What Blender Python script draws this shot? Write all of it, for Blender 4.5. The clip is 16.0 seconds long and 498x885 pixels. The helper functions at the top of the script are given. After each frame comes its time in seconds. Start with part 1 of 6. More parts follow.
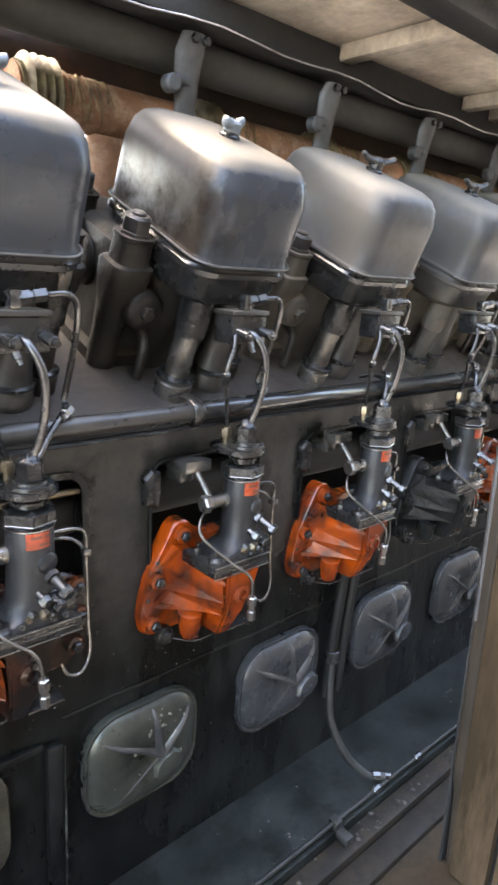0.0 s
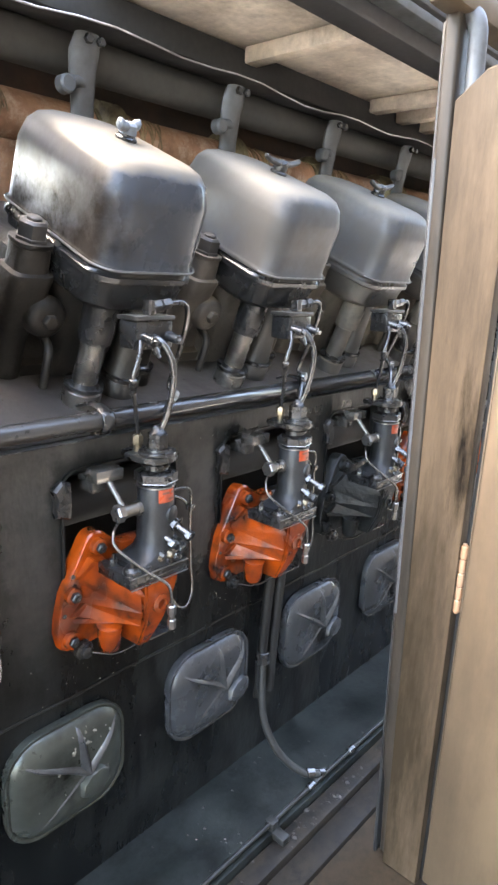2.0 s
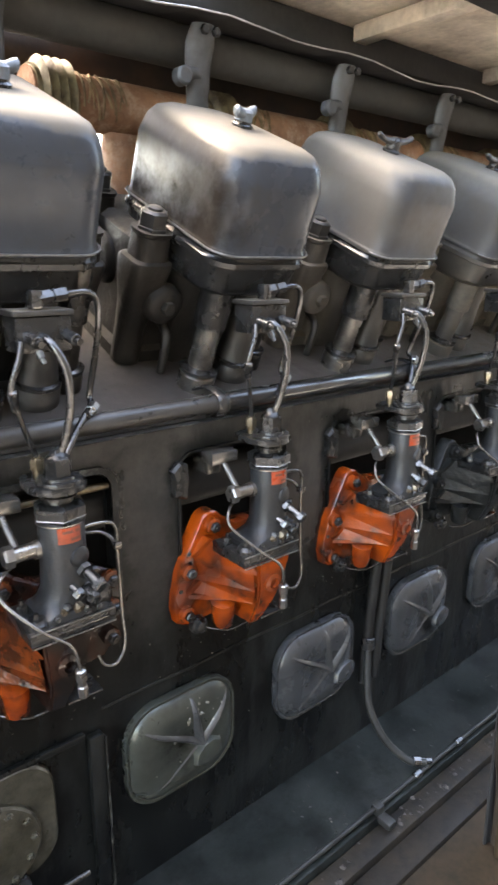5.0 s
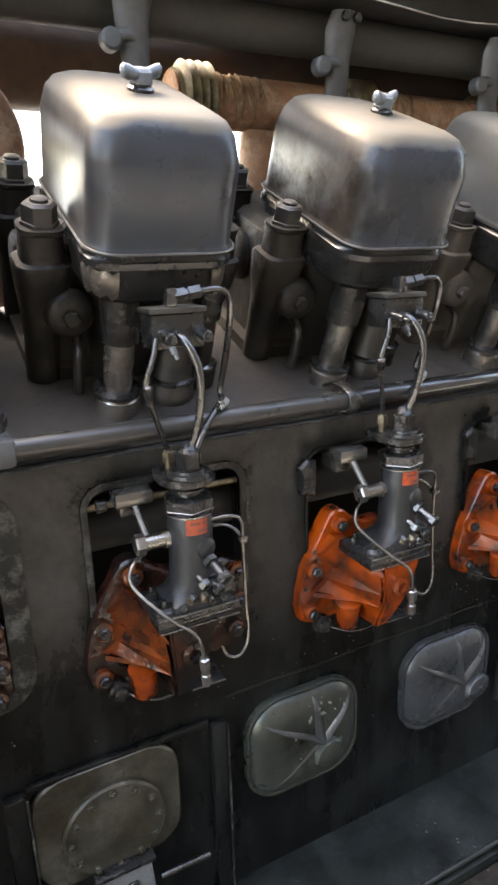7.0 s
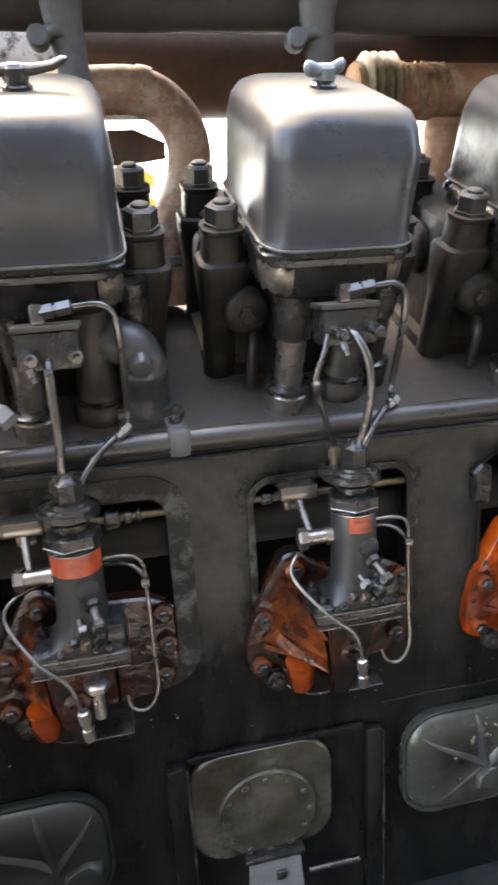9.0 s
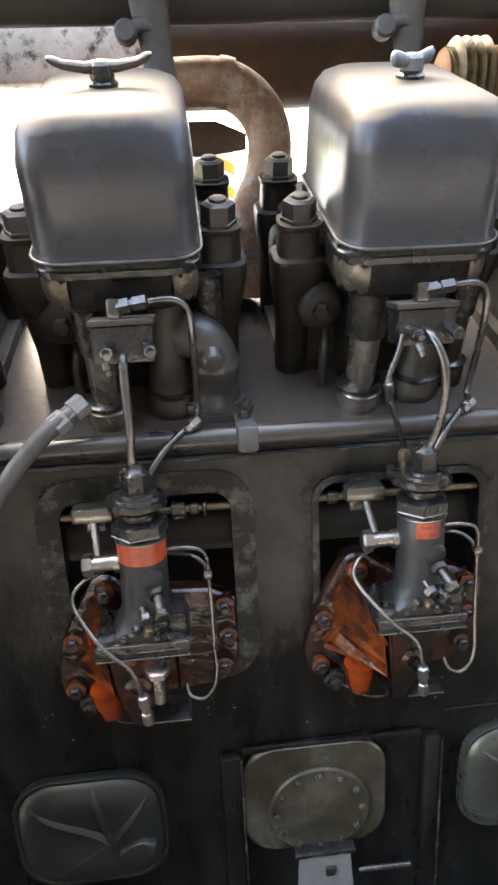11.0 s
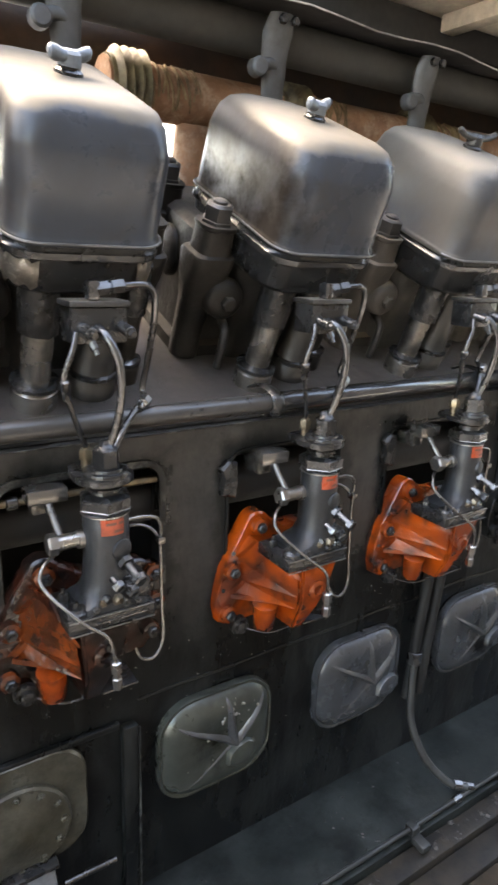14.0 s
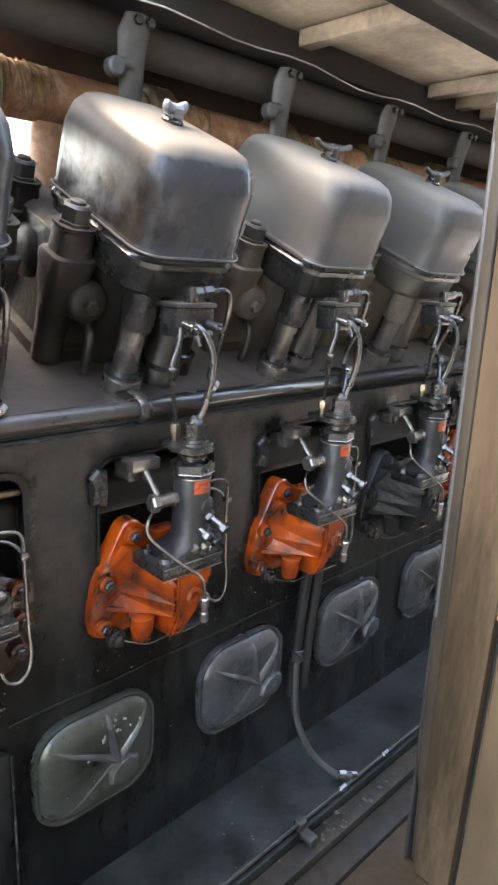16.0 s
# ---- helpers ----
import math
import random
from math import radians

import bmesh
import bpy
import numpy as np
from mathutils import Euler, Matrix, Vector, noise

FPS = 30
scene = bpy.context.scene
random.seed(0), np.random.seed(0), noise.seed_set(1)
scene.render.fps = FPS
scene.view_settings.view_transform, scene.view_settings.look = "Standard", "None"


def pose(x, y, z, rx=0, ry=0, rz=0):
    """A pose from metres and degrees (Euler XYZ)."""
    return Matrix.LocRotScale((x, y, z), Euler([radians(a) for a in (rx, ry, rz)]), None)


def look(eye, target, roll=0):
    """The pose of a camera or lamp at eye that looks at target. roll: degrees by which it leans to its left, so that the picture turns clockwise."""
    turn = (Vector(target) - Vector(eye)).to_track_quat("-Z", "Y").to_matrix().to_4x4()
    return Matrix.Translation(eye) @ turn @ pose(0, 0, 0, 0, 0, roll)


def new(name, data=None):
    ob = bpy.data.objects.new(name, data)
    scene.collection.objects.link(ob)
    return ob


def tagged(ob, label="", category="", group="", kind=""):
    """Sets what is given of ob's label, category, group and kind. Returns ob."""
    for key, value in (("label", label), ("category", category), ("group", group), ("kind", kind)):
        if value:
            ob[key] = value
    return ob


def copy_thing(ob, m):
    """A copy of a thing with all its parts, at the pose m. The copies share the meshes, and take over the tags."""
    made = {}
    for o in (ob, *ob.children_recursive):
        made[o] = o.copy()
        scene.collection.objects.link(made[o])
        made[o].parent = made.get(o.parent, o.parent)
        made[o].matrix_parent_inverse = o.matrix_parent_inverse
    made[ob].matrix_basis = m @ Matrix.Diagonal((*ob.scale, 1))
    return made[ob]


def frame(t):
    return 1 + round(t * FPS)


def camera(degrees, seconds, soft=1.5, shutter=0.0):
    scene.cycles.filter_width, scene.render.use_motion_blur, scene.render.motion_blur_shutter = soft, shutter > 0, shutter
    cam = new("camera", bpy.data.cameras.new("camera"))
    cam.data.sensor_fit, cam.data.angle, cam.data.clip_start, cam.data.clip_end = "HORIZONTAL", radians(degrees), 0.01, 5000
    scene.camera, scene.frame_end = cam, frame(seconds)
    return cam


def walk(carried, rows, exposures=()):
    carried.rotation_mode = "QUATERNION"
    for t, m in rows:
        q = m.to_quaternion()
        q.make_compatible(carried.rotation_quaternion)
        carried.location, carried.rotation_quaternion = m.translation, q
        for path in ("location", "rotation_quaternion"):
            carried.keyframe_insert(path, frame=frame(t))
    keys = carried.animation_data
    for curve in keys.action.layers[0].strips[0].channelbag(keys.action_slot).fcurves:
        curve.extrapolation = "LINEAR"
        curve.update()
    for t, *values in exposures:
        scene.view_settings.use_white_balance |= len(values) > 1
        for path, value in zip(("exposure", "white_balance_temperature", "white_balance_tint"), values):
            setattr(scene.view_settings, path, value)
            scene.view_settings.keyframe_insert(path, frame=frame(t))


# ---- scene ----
cam = camera(42.90, 16.0, soft=2.5, shutter=0.6)

# seconds, place, then heading, tilt and lean in degrees
PATH = [
    (0.0, -0.728, -0.914, 1.447, -42.69, -15.37, 3.62),
    (0.5, -0.713, -0.922, 1.450, -44.92, -15.21, 3.30),
    (1.0, -0.694, -0.934, 1.449, -47.24, -15.49, 2.74),
    (1.5, -0.689, -0.938, 1.447, -48.17, -15.20, 2.77),
    (2.0, -0.686, -0.942, 1.453, -48.25, -14.97, 2.54),
    (2.5, -0.685, -0.947, 1.453, -48.29, -15.00, 2.16),
    (3.0, -0.686, -0.952, 1.450, -48.10, -15.40, 1.75),
    (3.2, -0.682, -0.955, 1.452, -47.45, -15.75, 1.69),
    (5.3, -0.723, -0.924, 1.444, -38.03, -16.31, 0.61),
    (5.5, -0.723, -0.923, 1.446, -36.84, -16.45, 0.70),
    (6.0, -0.720, -0.924, 1.447, -32.51, -16.78, -0.36),
    (6.5, -0.715, -0.922, 1.446, -28.51, -16.91, -0.82),
    (7.0, -0.705, -0.922, 1.444, -27.01, -16.59, -1.50),
    (7.5, -0.711, -0.914, 1.445, -24.24, -16.06, -0.84),
    (8.0, -0.713, -0.916, 1.444, -20.24, -15.90, -1.55),
    (8.5, -0.711, -0.916, 1.443, -16.18, -16.23, -2.40),
    (9.0, -0.705, -0.921, 1.440, -11.40, -16.08, -3.39),
    (9.2, -0.707, -0.916, 1.445, -9.54, -16.59, -3.54),
    (10.2, -0.703, -0.916, 1.451, -2.65, -16.82, -3.30),
    (11.3, -0.699, -0.915, 1.456, -5.75, -17.04, -3.06),
    (11.5, -0.693, -0.920, 1.469, -5.99, -17.56, -3.64),
    (12.0, -0.693, -0.922, 1.457, -10.65, -17.17, -1.78),
    (12.5, -0.705, -0.925, 1.451, -16.91, -16.41, -0.68),
    (13.0, -0.694, -0.924, 1.448, -23.27, -16.19, 0.74),
    (13.5, -0.697, -0.921, 1.447, -29.69, -16.82, 2.14),
    (14.0, -0.691, -0.918, 1.449, -33.77, -16.88, 2.50),
    (14.5, -0.675, -0.923, 1.452, -36.33, -16.71, 3.19),
    (15.0, -0.670, -0.925, 1.447, -40.01, -15.99, 3.57),
    (15.5, -0.664, -0.929, 1.446, -42.29, -15.84, 3.60),
    (16.0, -0.659, -0.931, 1.446, -44.09, -15.84, 3.29),
]


def aim(x, y, z, heading, tilt, lean):
    h, p = radians(heading), radians(tilt)
    ahead = Vector((-math.sin(h) * math.cos(p), math.cos(h) * math.cos(p), math.sin(p)))
    return look((x, y, z), Vector((x, y, z)) + ahead, lean)


LIGHT = [(0.0, 4.81, 7750, 10), (2.0, 5.13, 7500, 10), (3.0, 5.13, 7500, 10), (5.5, 4.58, 8200, 10), (7.0, 4.40, 8250, 10), (9.0, 4.62, 7900, 10), (12.5, 4.55, 8200, 10), (14.5, 4.55, 8200, 10), (16.0, 4.73, 7900, 10)]   # seconds, stops, white balance
walk(cam, [(t, aim(*row)) for t, *row in PATH], LIGHT)
# ---- camera end ----

# ---------------------------------------------------------------- light
world = bpy.data.worlds.new("sky")
scene.world = world
world.use_nodes = True
wn = world.node_tree.nodes
sky = wn.new("ShaderNodeTexSky")
sky.sky_type = "NISHITA"
sky.sun_disc = False
sky.sun_elevation = radians(58)
sky.sun_rotation = radians(-28)
sky.dust_density = 2.5
sky.air_density = 1.0
sky.ozone_density = 0.6
world.node_tree.links.new(sky.outputs["Color"], wn["Background"].inputs["Color"])
wn["Background"].inputs["Strength"].default_value = 0.15

sun_data = bpy.data.lights.new("sun", "SUN")
sun_data.energy = 0.5
sun_data.angle = radians(32)
sun_data.color = (1.0, 0.94, 0.85)
sun = new("sun", sun_data)
sun.matrix_world = look((-2.8, 5.3, 9.0), (0, 0, 0))

# ---------------------------------------------------------------- plan
PITCH = 0.40          # from cylinder to cylinder
Z0 = 1.10             # top edge of the pump openings above the walkway
BAYS = range(-3, 6)   # cylinder places along the bank
LEAN = radians(22.5)  # the bank leans towards the walkway
XL, XR = -1.75, 2.65  # ends of the engine side


# ---------------------------------------------------------------- materials
def mat(name, base, rough=0.5, metal=0.0, second=None, amount=0.5, scale=6.0, grain=60.0, bump=0.15, spot=None, spots=0.62,
        rough2=None, spec=0.5, per_object=0.0, dust=None, level=0.62, streak=1.0, tone_by=0.12, soft=0.05, blot=None, detail=8, ragged=0.5, edge=0.46, fray=(22, 2.4, 1.3, 2.3), dent=0.0, dents=16.0):
    """A worn surface: two colours mixed by a broad noise, fine grain in tone, gloss and relief, and optional stains."""
    m = bpy.data.materials.new(name)
    m.use_nodes = True
    nt = m.node_tree
    N, L = nt.nodes, nt.links
    b = N["Principled BSDF"]
    tc = N.new("ShaderNodeTexCoord")
    geo = N.new("ShaderNodeNewGeometry")
    big = N.new("ShaderNodeTexNoise")
    big.inputs["Scale"].default_value = scale
    big.inputs["Detail"].default_value = detail
    big.inputs["Roughness"].default_value = 0.65
    fine = N.new("ShaderNodeTexNoise")
    fine.inputs["Scale"].default_value = grain
    fine.inputs["Detail"].default_value = 6
    stretch = N.new("ShaderNodeVectorMath")
    stretch.operation = "MULTIPLY"
    stretch.inputs[1].default_value = (1, 1, streak)
    L.new(geo.outputs["Position"], stretch.inputs[0])
    L.new(stretch.outputs["Vector"], big.inputs["Vector"])
    L.new(geo.outputs["Position"], fine.inputs["Vector"])
    ramp = N.new("ShaderNodeMapRange")
    ramp.inputs["From Min"].default_value = 0.38
    ramp.inputs["From Max"].default_value = 0.66
    L.new(big.outputs["Fac"], ramp.inputs["Value"])
    mix = N.new("ShaderNodeMix")
    mix.data_type = "RGBA"
    mix.inputs["A"].default_value = (*base, 1)
    s = second or tuple(c * 0.6 for c in base)
    mix.inputs["B"].default_value = (*s, 1)
    k = N.new("ShaderNodeMath")
    k.operation = "MULTIPLY"
    k.inputs[1].default_value = amount
    L.new(ramp.outputs["Result"], k.inputs[0])
    L.new(k.outputs["Value"], mix.inputs["Factor"])
    colour = mix.outputs["Result"]
    tone = N.new("ShaderNodeMapRange")
    tone.inputs["From Min"].default_value = 0.3
    tone.inputs["From Max"].default_value = 0.7
    tone.inputs["To Min"].default_value = 1 - tone_by
    tone.inputs["To Max"].default_value = 1 + tone_by
    L.new(fine.outputs["Fac"], tone.inputs["Value"])
    mul = N.new("ShaderNodeMix")
    mul.data_type = "RGBA"
    mul.blend_type = "MULTIPLY"
    mul.inputs["Factor"].default_value = 1.0
    L.new(colour, mul.inputs["A"])
    L.new(tone.outputs["Result"], mul.inputs["B"])
    colour = mul.outputs["Result"]
    if spot:
        sp = N.new("ShaderNodeTexNoise")
        sp.inputs["Scale"].default_value = scale * 2.7
        sp.inputs["Detail"].default_value = detail + 2
        sp.inputs["Roughness"].default_value = 0.75 if detail > 3 else 0.5
        L.new(stretch.outputs["Vector"], sp.inputs["Vector"])
        sr = N.new("ShaderNodeMapRange")
        sr.inputs["From Min"].default_value = spots - soft
        sr.inputs["From Max"].default_value = spots + soft
        L.new(sp.outputs["Fac"], sr.inputs["Value"])
        sm = N.new("ShaderNodeMix")
        sm.data_type = "RGBA"
        sm.inputs["B"].default_value = (*spot, 1)
        L.new(sr.outputs["Result"], sm.inputs["Factor"])
        L.new(colour, sm.inputs["A"])
        colour = sm.outputs["Result"]
    matt = None
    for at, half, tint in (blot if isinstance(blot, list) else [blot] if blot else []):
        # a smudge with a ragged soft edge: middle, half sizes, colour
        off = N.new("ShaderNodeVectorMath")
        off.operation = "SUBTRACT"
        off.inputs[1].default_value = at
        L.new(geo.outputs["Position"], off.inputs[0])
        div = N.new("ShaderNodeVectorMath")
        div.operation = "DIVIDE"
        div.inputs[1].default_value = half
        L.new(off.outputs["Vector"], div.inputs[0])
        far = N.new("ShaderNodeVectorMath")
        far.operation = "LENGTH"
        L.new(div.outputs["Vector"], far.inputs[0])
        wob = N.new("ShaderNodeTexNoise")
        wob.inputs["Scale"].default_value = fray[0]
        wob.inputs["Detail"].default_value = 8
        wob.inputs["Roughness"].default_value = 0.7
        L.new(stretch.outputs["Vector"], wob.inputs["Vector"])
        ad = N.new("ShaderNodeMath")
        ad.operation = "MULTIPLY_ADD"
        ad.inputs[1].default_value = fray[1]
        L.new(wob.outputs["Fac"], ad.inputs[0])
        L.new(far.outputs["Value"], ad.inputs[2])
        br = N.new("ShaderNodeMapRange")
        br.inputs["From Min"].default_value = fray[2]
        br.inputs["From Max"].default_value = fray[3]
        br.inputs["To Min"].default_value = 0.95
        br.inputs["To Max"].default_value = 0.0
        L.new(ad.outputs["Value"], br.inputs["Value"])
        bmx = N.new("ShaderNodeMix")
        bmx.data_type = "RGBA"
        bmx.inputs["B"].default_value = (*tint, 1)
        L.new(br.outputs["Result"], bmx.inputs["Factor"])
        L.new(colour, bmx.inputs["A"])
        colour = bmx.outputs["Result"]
        if matt:
            mx = N.new("ShaderNodeMath")
            mx.operation = "MAXIMUM"
            L.new(matt, mx.inputs[0])
            L.new(br.outputs["Result"], mx.inputs[1])
            matt = mx.outputs["Value"]
        else:
            matt = br.outputs["Result"]
    if per_object:
        info = N.new("ShaderNodeObjectInfo")
        pr = N.new("ShaderNodeMapRange")
        pr.inputs["To Min"].default_value = 1 - per_object
        pr.inputs["To Max"].default_value = 1 + per_object
        L.new(info.outputs["Random"], pr.inputs["Value"])
        pm = N.new("ShaderNodeMix")
        pm.data_type = "RGBA"
        pm.blend_type = "MULTIPLY"
        pm.inputs["Factor"].default_value = 1.0
        L.new(colour, pm.inputs["A"])
        L.new(pr.outputs["Result"], pm.inputs["B"])
        colour = pm.outputs["Result"]
    L.new(colour, b.inputs["Base Color"])
    rr = N.new("ShaderNodeMapRange")
    settled = None
    if dust:
        # dust that has settled on upward faces, with a ragged edge
        sep = N.new("ShaderNodeSeparateXYZ")
        L.new(geo.outputs["Normal"], sep.inputs["Vector"])
        rag = N.new("ShaderNodeTexNoise")
        rag.inputs["Scale"].default_value = 18
        rag.inputs["Detail"].default_value = 8
        rag.inputs["Roughness"].default_value = 0.7
        L.new(geo.outputs["Position"], rag.inputs["Vector"])
        add = N.new("ShaderNodeMath")
        add.operation = "MULTIPLY_ADD"
        add.inputs[1].default_value = ragged
        L.new(rag.outputs["Fac"], add.inputs[0])
        L.new(sep.outputs["Z"], add.inputs[2])
        dr = N.new("ShaderNodeMapRange")
        dr.inputs["From Min"].default_value = level + 0.22
        dr.inputs["From Max"].default_value = level + 0.22 + edge
        dr.inputs["To Max"].default_value = 0.85
        L.new(add.outputs["Value"], dr.inputs["Value"])
        settled = dr.outputs["Result"]
        dm = N.new("ShaderNodeMix")
        dm.data_type = "RGBA"
        dm.inputs["B"].default_value = (*dust, 1)
        L.new(settled, dm.inputs["Factor"])
        L.new(colour, dm.inputs["A"])
        L.new(dm.outputs["Result"], b.inputs["Base Color"])
        inv = N.new("ShaderNodeMath")
        inv.operation = "MULTIPLY_ADD"
        inv.inputs[1].default_value = -metal
        inv.inputs[2].default_value = metal
        L.new(settled, inv.inputs[0])
        L.new(inv.outputs["Value"], b.inputs["Metallic"])
    rr.inputs["From Min"].default_value = 0.35
    rr.inputs["From Max"].default_value = 0.65
    rr.inputs["To Min"].default_value = rough
    rr.inputs["To Max"].default_value = rough2 if rough2 is not None else min(1, rough + 0.15)
    L.new(big.outputs["Fac"], rr.inputs["Value"])
    L.new(rr.outputs["Result"], b.inputs["Roughness"])
    if settled:
        rd = N.new("ShaderNodeMix")
        rd.inputs["B"].default_value = 0.75
        L.new(settled, rd.inputs["Factor"])
        L.new(rr.outputs["Result"], rd.inputs["A"])
        L.new(rd.outputs["Result"], b.inputs["Roughness"])
    b.inputs["Metallic"].default_value = metal
    b.inputs["Specular IOR Level"].default_value = spec
    if matt:
        # soot, caked grease and the other blots take the shine away
        for socket, clean in (("Specular IOR Level", spec), ("Metallic", metal)):
            sh = N.new("ShaderNodeMapRange")
            sh.inputs["To Min"].default_value = clean
            sh.inputs["To Max"].default_value = 0.0
            L.new(matt, sh.inputs["Value"])
            L.new(sh.outputs["Result"], b.inputs[socket])
    if bump:
        bp = N.new("ShaderNodeBump")
        bp.inputs["Strength"].default_value = bump
        bp.inputs["Distance"].default_value = 0.002
        L.new(fine.outputs["Fac"], bp.inputs["Height"])
        L.new(bp.outputs["Normal"], b.inputs["Normal"])
    if dent:
        # uneven casting, brush marks and thick oil: soft relief that breaks up the shine
        un = N.new("ShaderNodeTexNoise")
        un.inputs["Scale"].default_value = dents
        un.inputs["Detail"].default_value = 3
        un.inputs["Roughness"].default_value = 0.55
        L.new(stretch.outputs["Vector"], un.inputs["Vector"])
        db = N.new("ShaderNodeBump")
        db.inputs["Strength"].default_value = dent
        db.inputs["Distance"].default_value = 0.006
        L.new(un.outputs["Fac"], db.inputs["Height"])
        L.new(db.outputs["Normal"], b.inputs["Normal"])
        if bump:
            L.new(bp.outputs["Normal"], db.inputs["Normal"])
    return m


BLOCK = mat("oily_dark_paint", (0.004, 0.0046, 0.0046), 0.12, 0, (0.014, 0.0155, 0.0148), 0.9, 5.0, 90, 0.25, spot=(0.003, 0.0032, 0.0034), spots=0.52, soft=0.06, rough2=0.5, streak=0.4, spec=0.24, dent=0.6, dents=22)


def coat_off_the_front(m, tint, most, patchy=0.35, rough=0.72, lo=0.50, hi=0.84):
    """Matt coat on all sides of a cover but the front: dust, painted reflections."""
    nt = m.node_tree
    N, L = nt.nodes, nt.links
    b = N["Principled BSDF"]
    geo = N.new("ShaderNodeNewGeometry")
    sep = N.new("ShaderNodeSeparateXYZ")
    L.new(geo.outputs["Normal"], sep.inputs["Vector"])
    rag = N.new("ShaderNodeTexNoise")
    rag.inputs["Scale"].default_value = 9
    rag.inputs["Detail"].default_value = 8
    rag.inputs["Roughness"].default_value = 0.62
    L.new(geo.outputs["Position"], rag.inputs["Vector"])
    add = N.new("ShaderNodeMath")
    add.operation = "MULTIPLY_ADD"
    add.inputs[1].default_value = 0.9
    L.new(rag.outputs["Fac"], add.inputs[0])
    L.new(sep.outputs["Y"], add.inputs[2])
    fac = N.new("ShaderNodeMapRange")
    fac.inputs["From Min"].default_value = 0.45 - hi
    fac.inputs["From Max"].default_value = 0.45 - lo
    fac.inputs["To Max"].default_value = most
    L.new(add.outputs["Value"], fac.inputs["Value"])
    # wiped and oily patches in it
    patch = N.new("ShaderNodeTexNoise")
    patch.inputs["Scale"].default_value = 6.5
    patch.inputs["Detail"].default_value = 7
    patch.inputs["Roughness"].default_value = 0.6
    L.new(geo.outputs["Position"], patch.inputs["Vector"])
    thin = N.new("ShaderNodeMapRange")
    thin.inputs["From Min"].default_value = 0.40
    thin.inputs["From Max"].default_value = 0.54
    thin.inputs["To Min"].default_value = patchy
    L.new(patch.outputs["Fac"], thin.inputs["Value"])
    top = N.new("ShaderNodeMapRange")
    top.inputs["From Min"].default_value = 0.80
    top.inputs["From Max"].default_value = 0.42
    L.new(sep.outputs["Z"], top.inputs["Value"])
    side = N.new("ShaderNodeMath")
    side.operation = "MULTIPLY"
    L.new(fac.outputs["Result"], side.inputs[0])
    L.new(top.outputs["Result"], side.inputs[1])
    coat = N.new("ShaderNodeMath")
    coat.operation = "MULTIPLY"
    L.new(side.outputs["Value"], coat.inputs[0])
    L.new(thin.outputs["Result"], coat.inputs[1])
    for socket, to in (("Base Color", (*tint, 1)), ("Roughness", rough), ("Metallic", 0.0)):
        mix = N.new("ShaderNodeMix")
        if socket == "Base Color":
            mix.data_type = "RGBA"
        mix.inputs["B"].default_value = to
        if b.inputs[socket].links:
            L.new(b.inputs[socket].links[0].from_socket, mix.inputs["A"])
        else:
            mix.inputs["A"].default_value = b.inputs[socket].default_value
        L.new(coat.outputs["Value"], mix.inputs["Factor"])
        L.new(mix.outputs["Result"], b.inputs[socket])


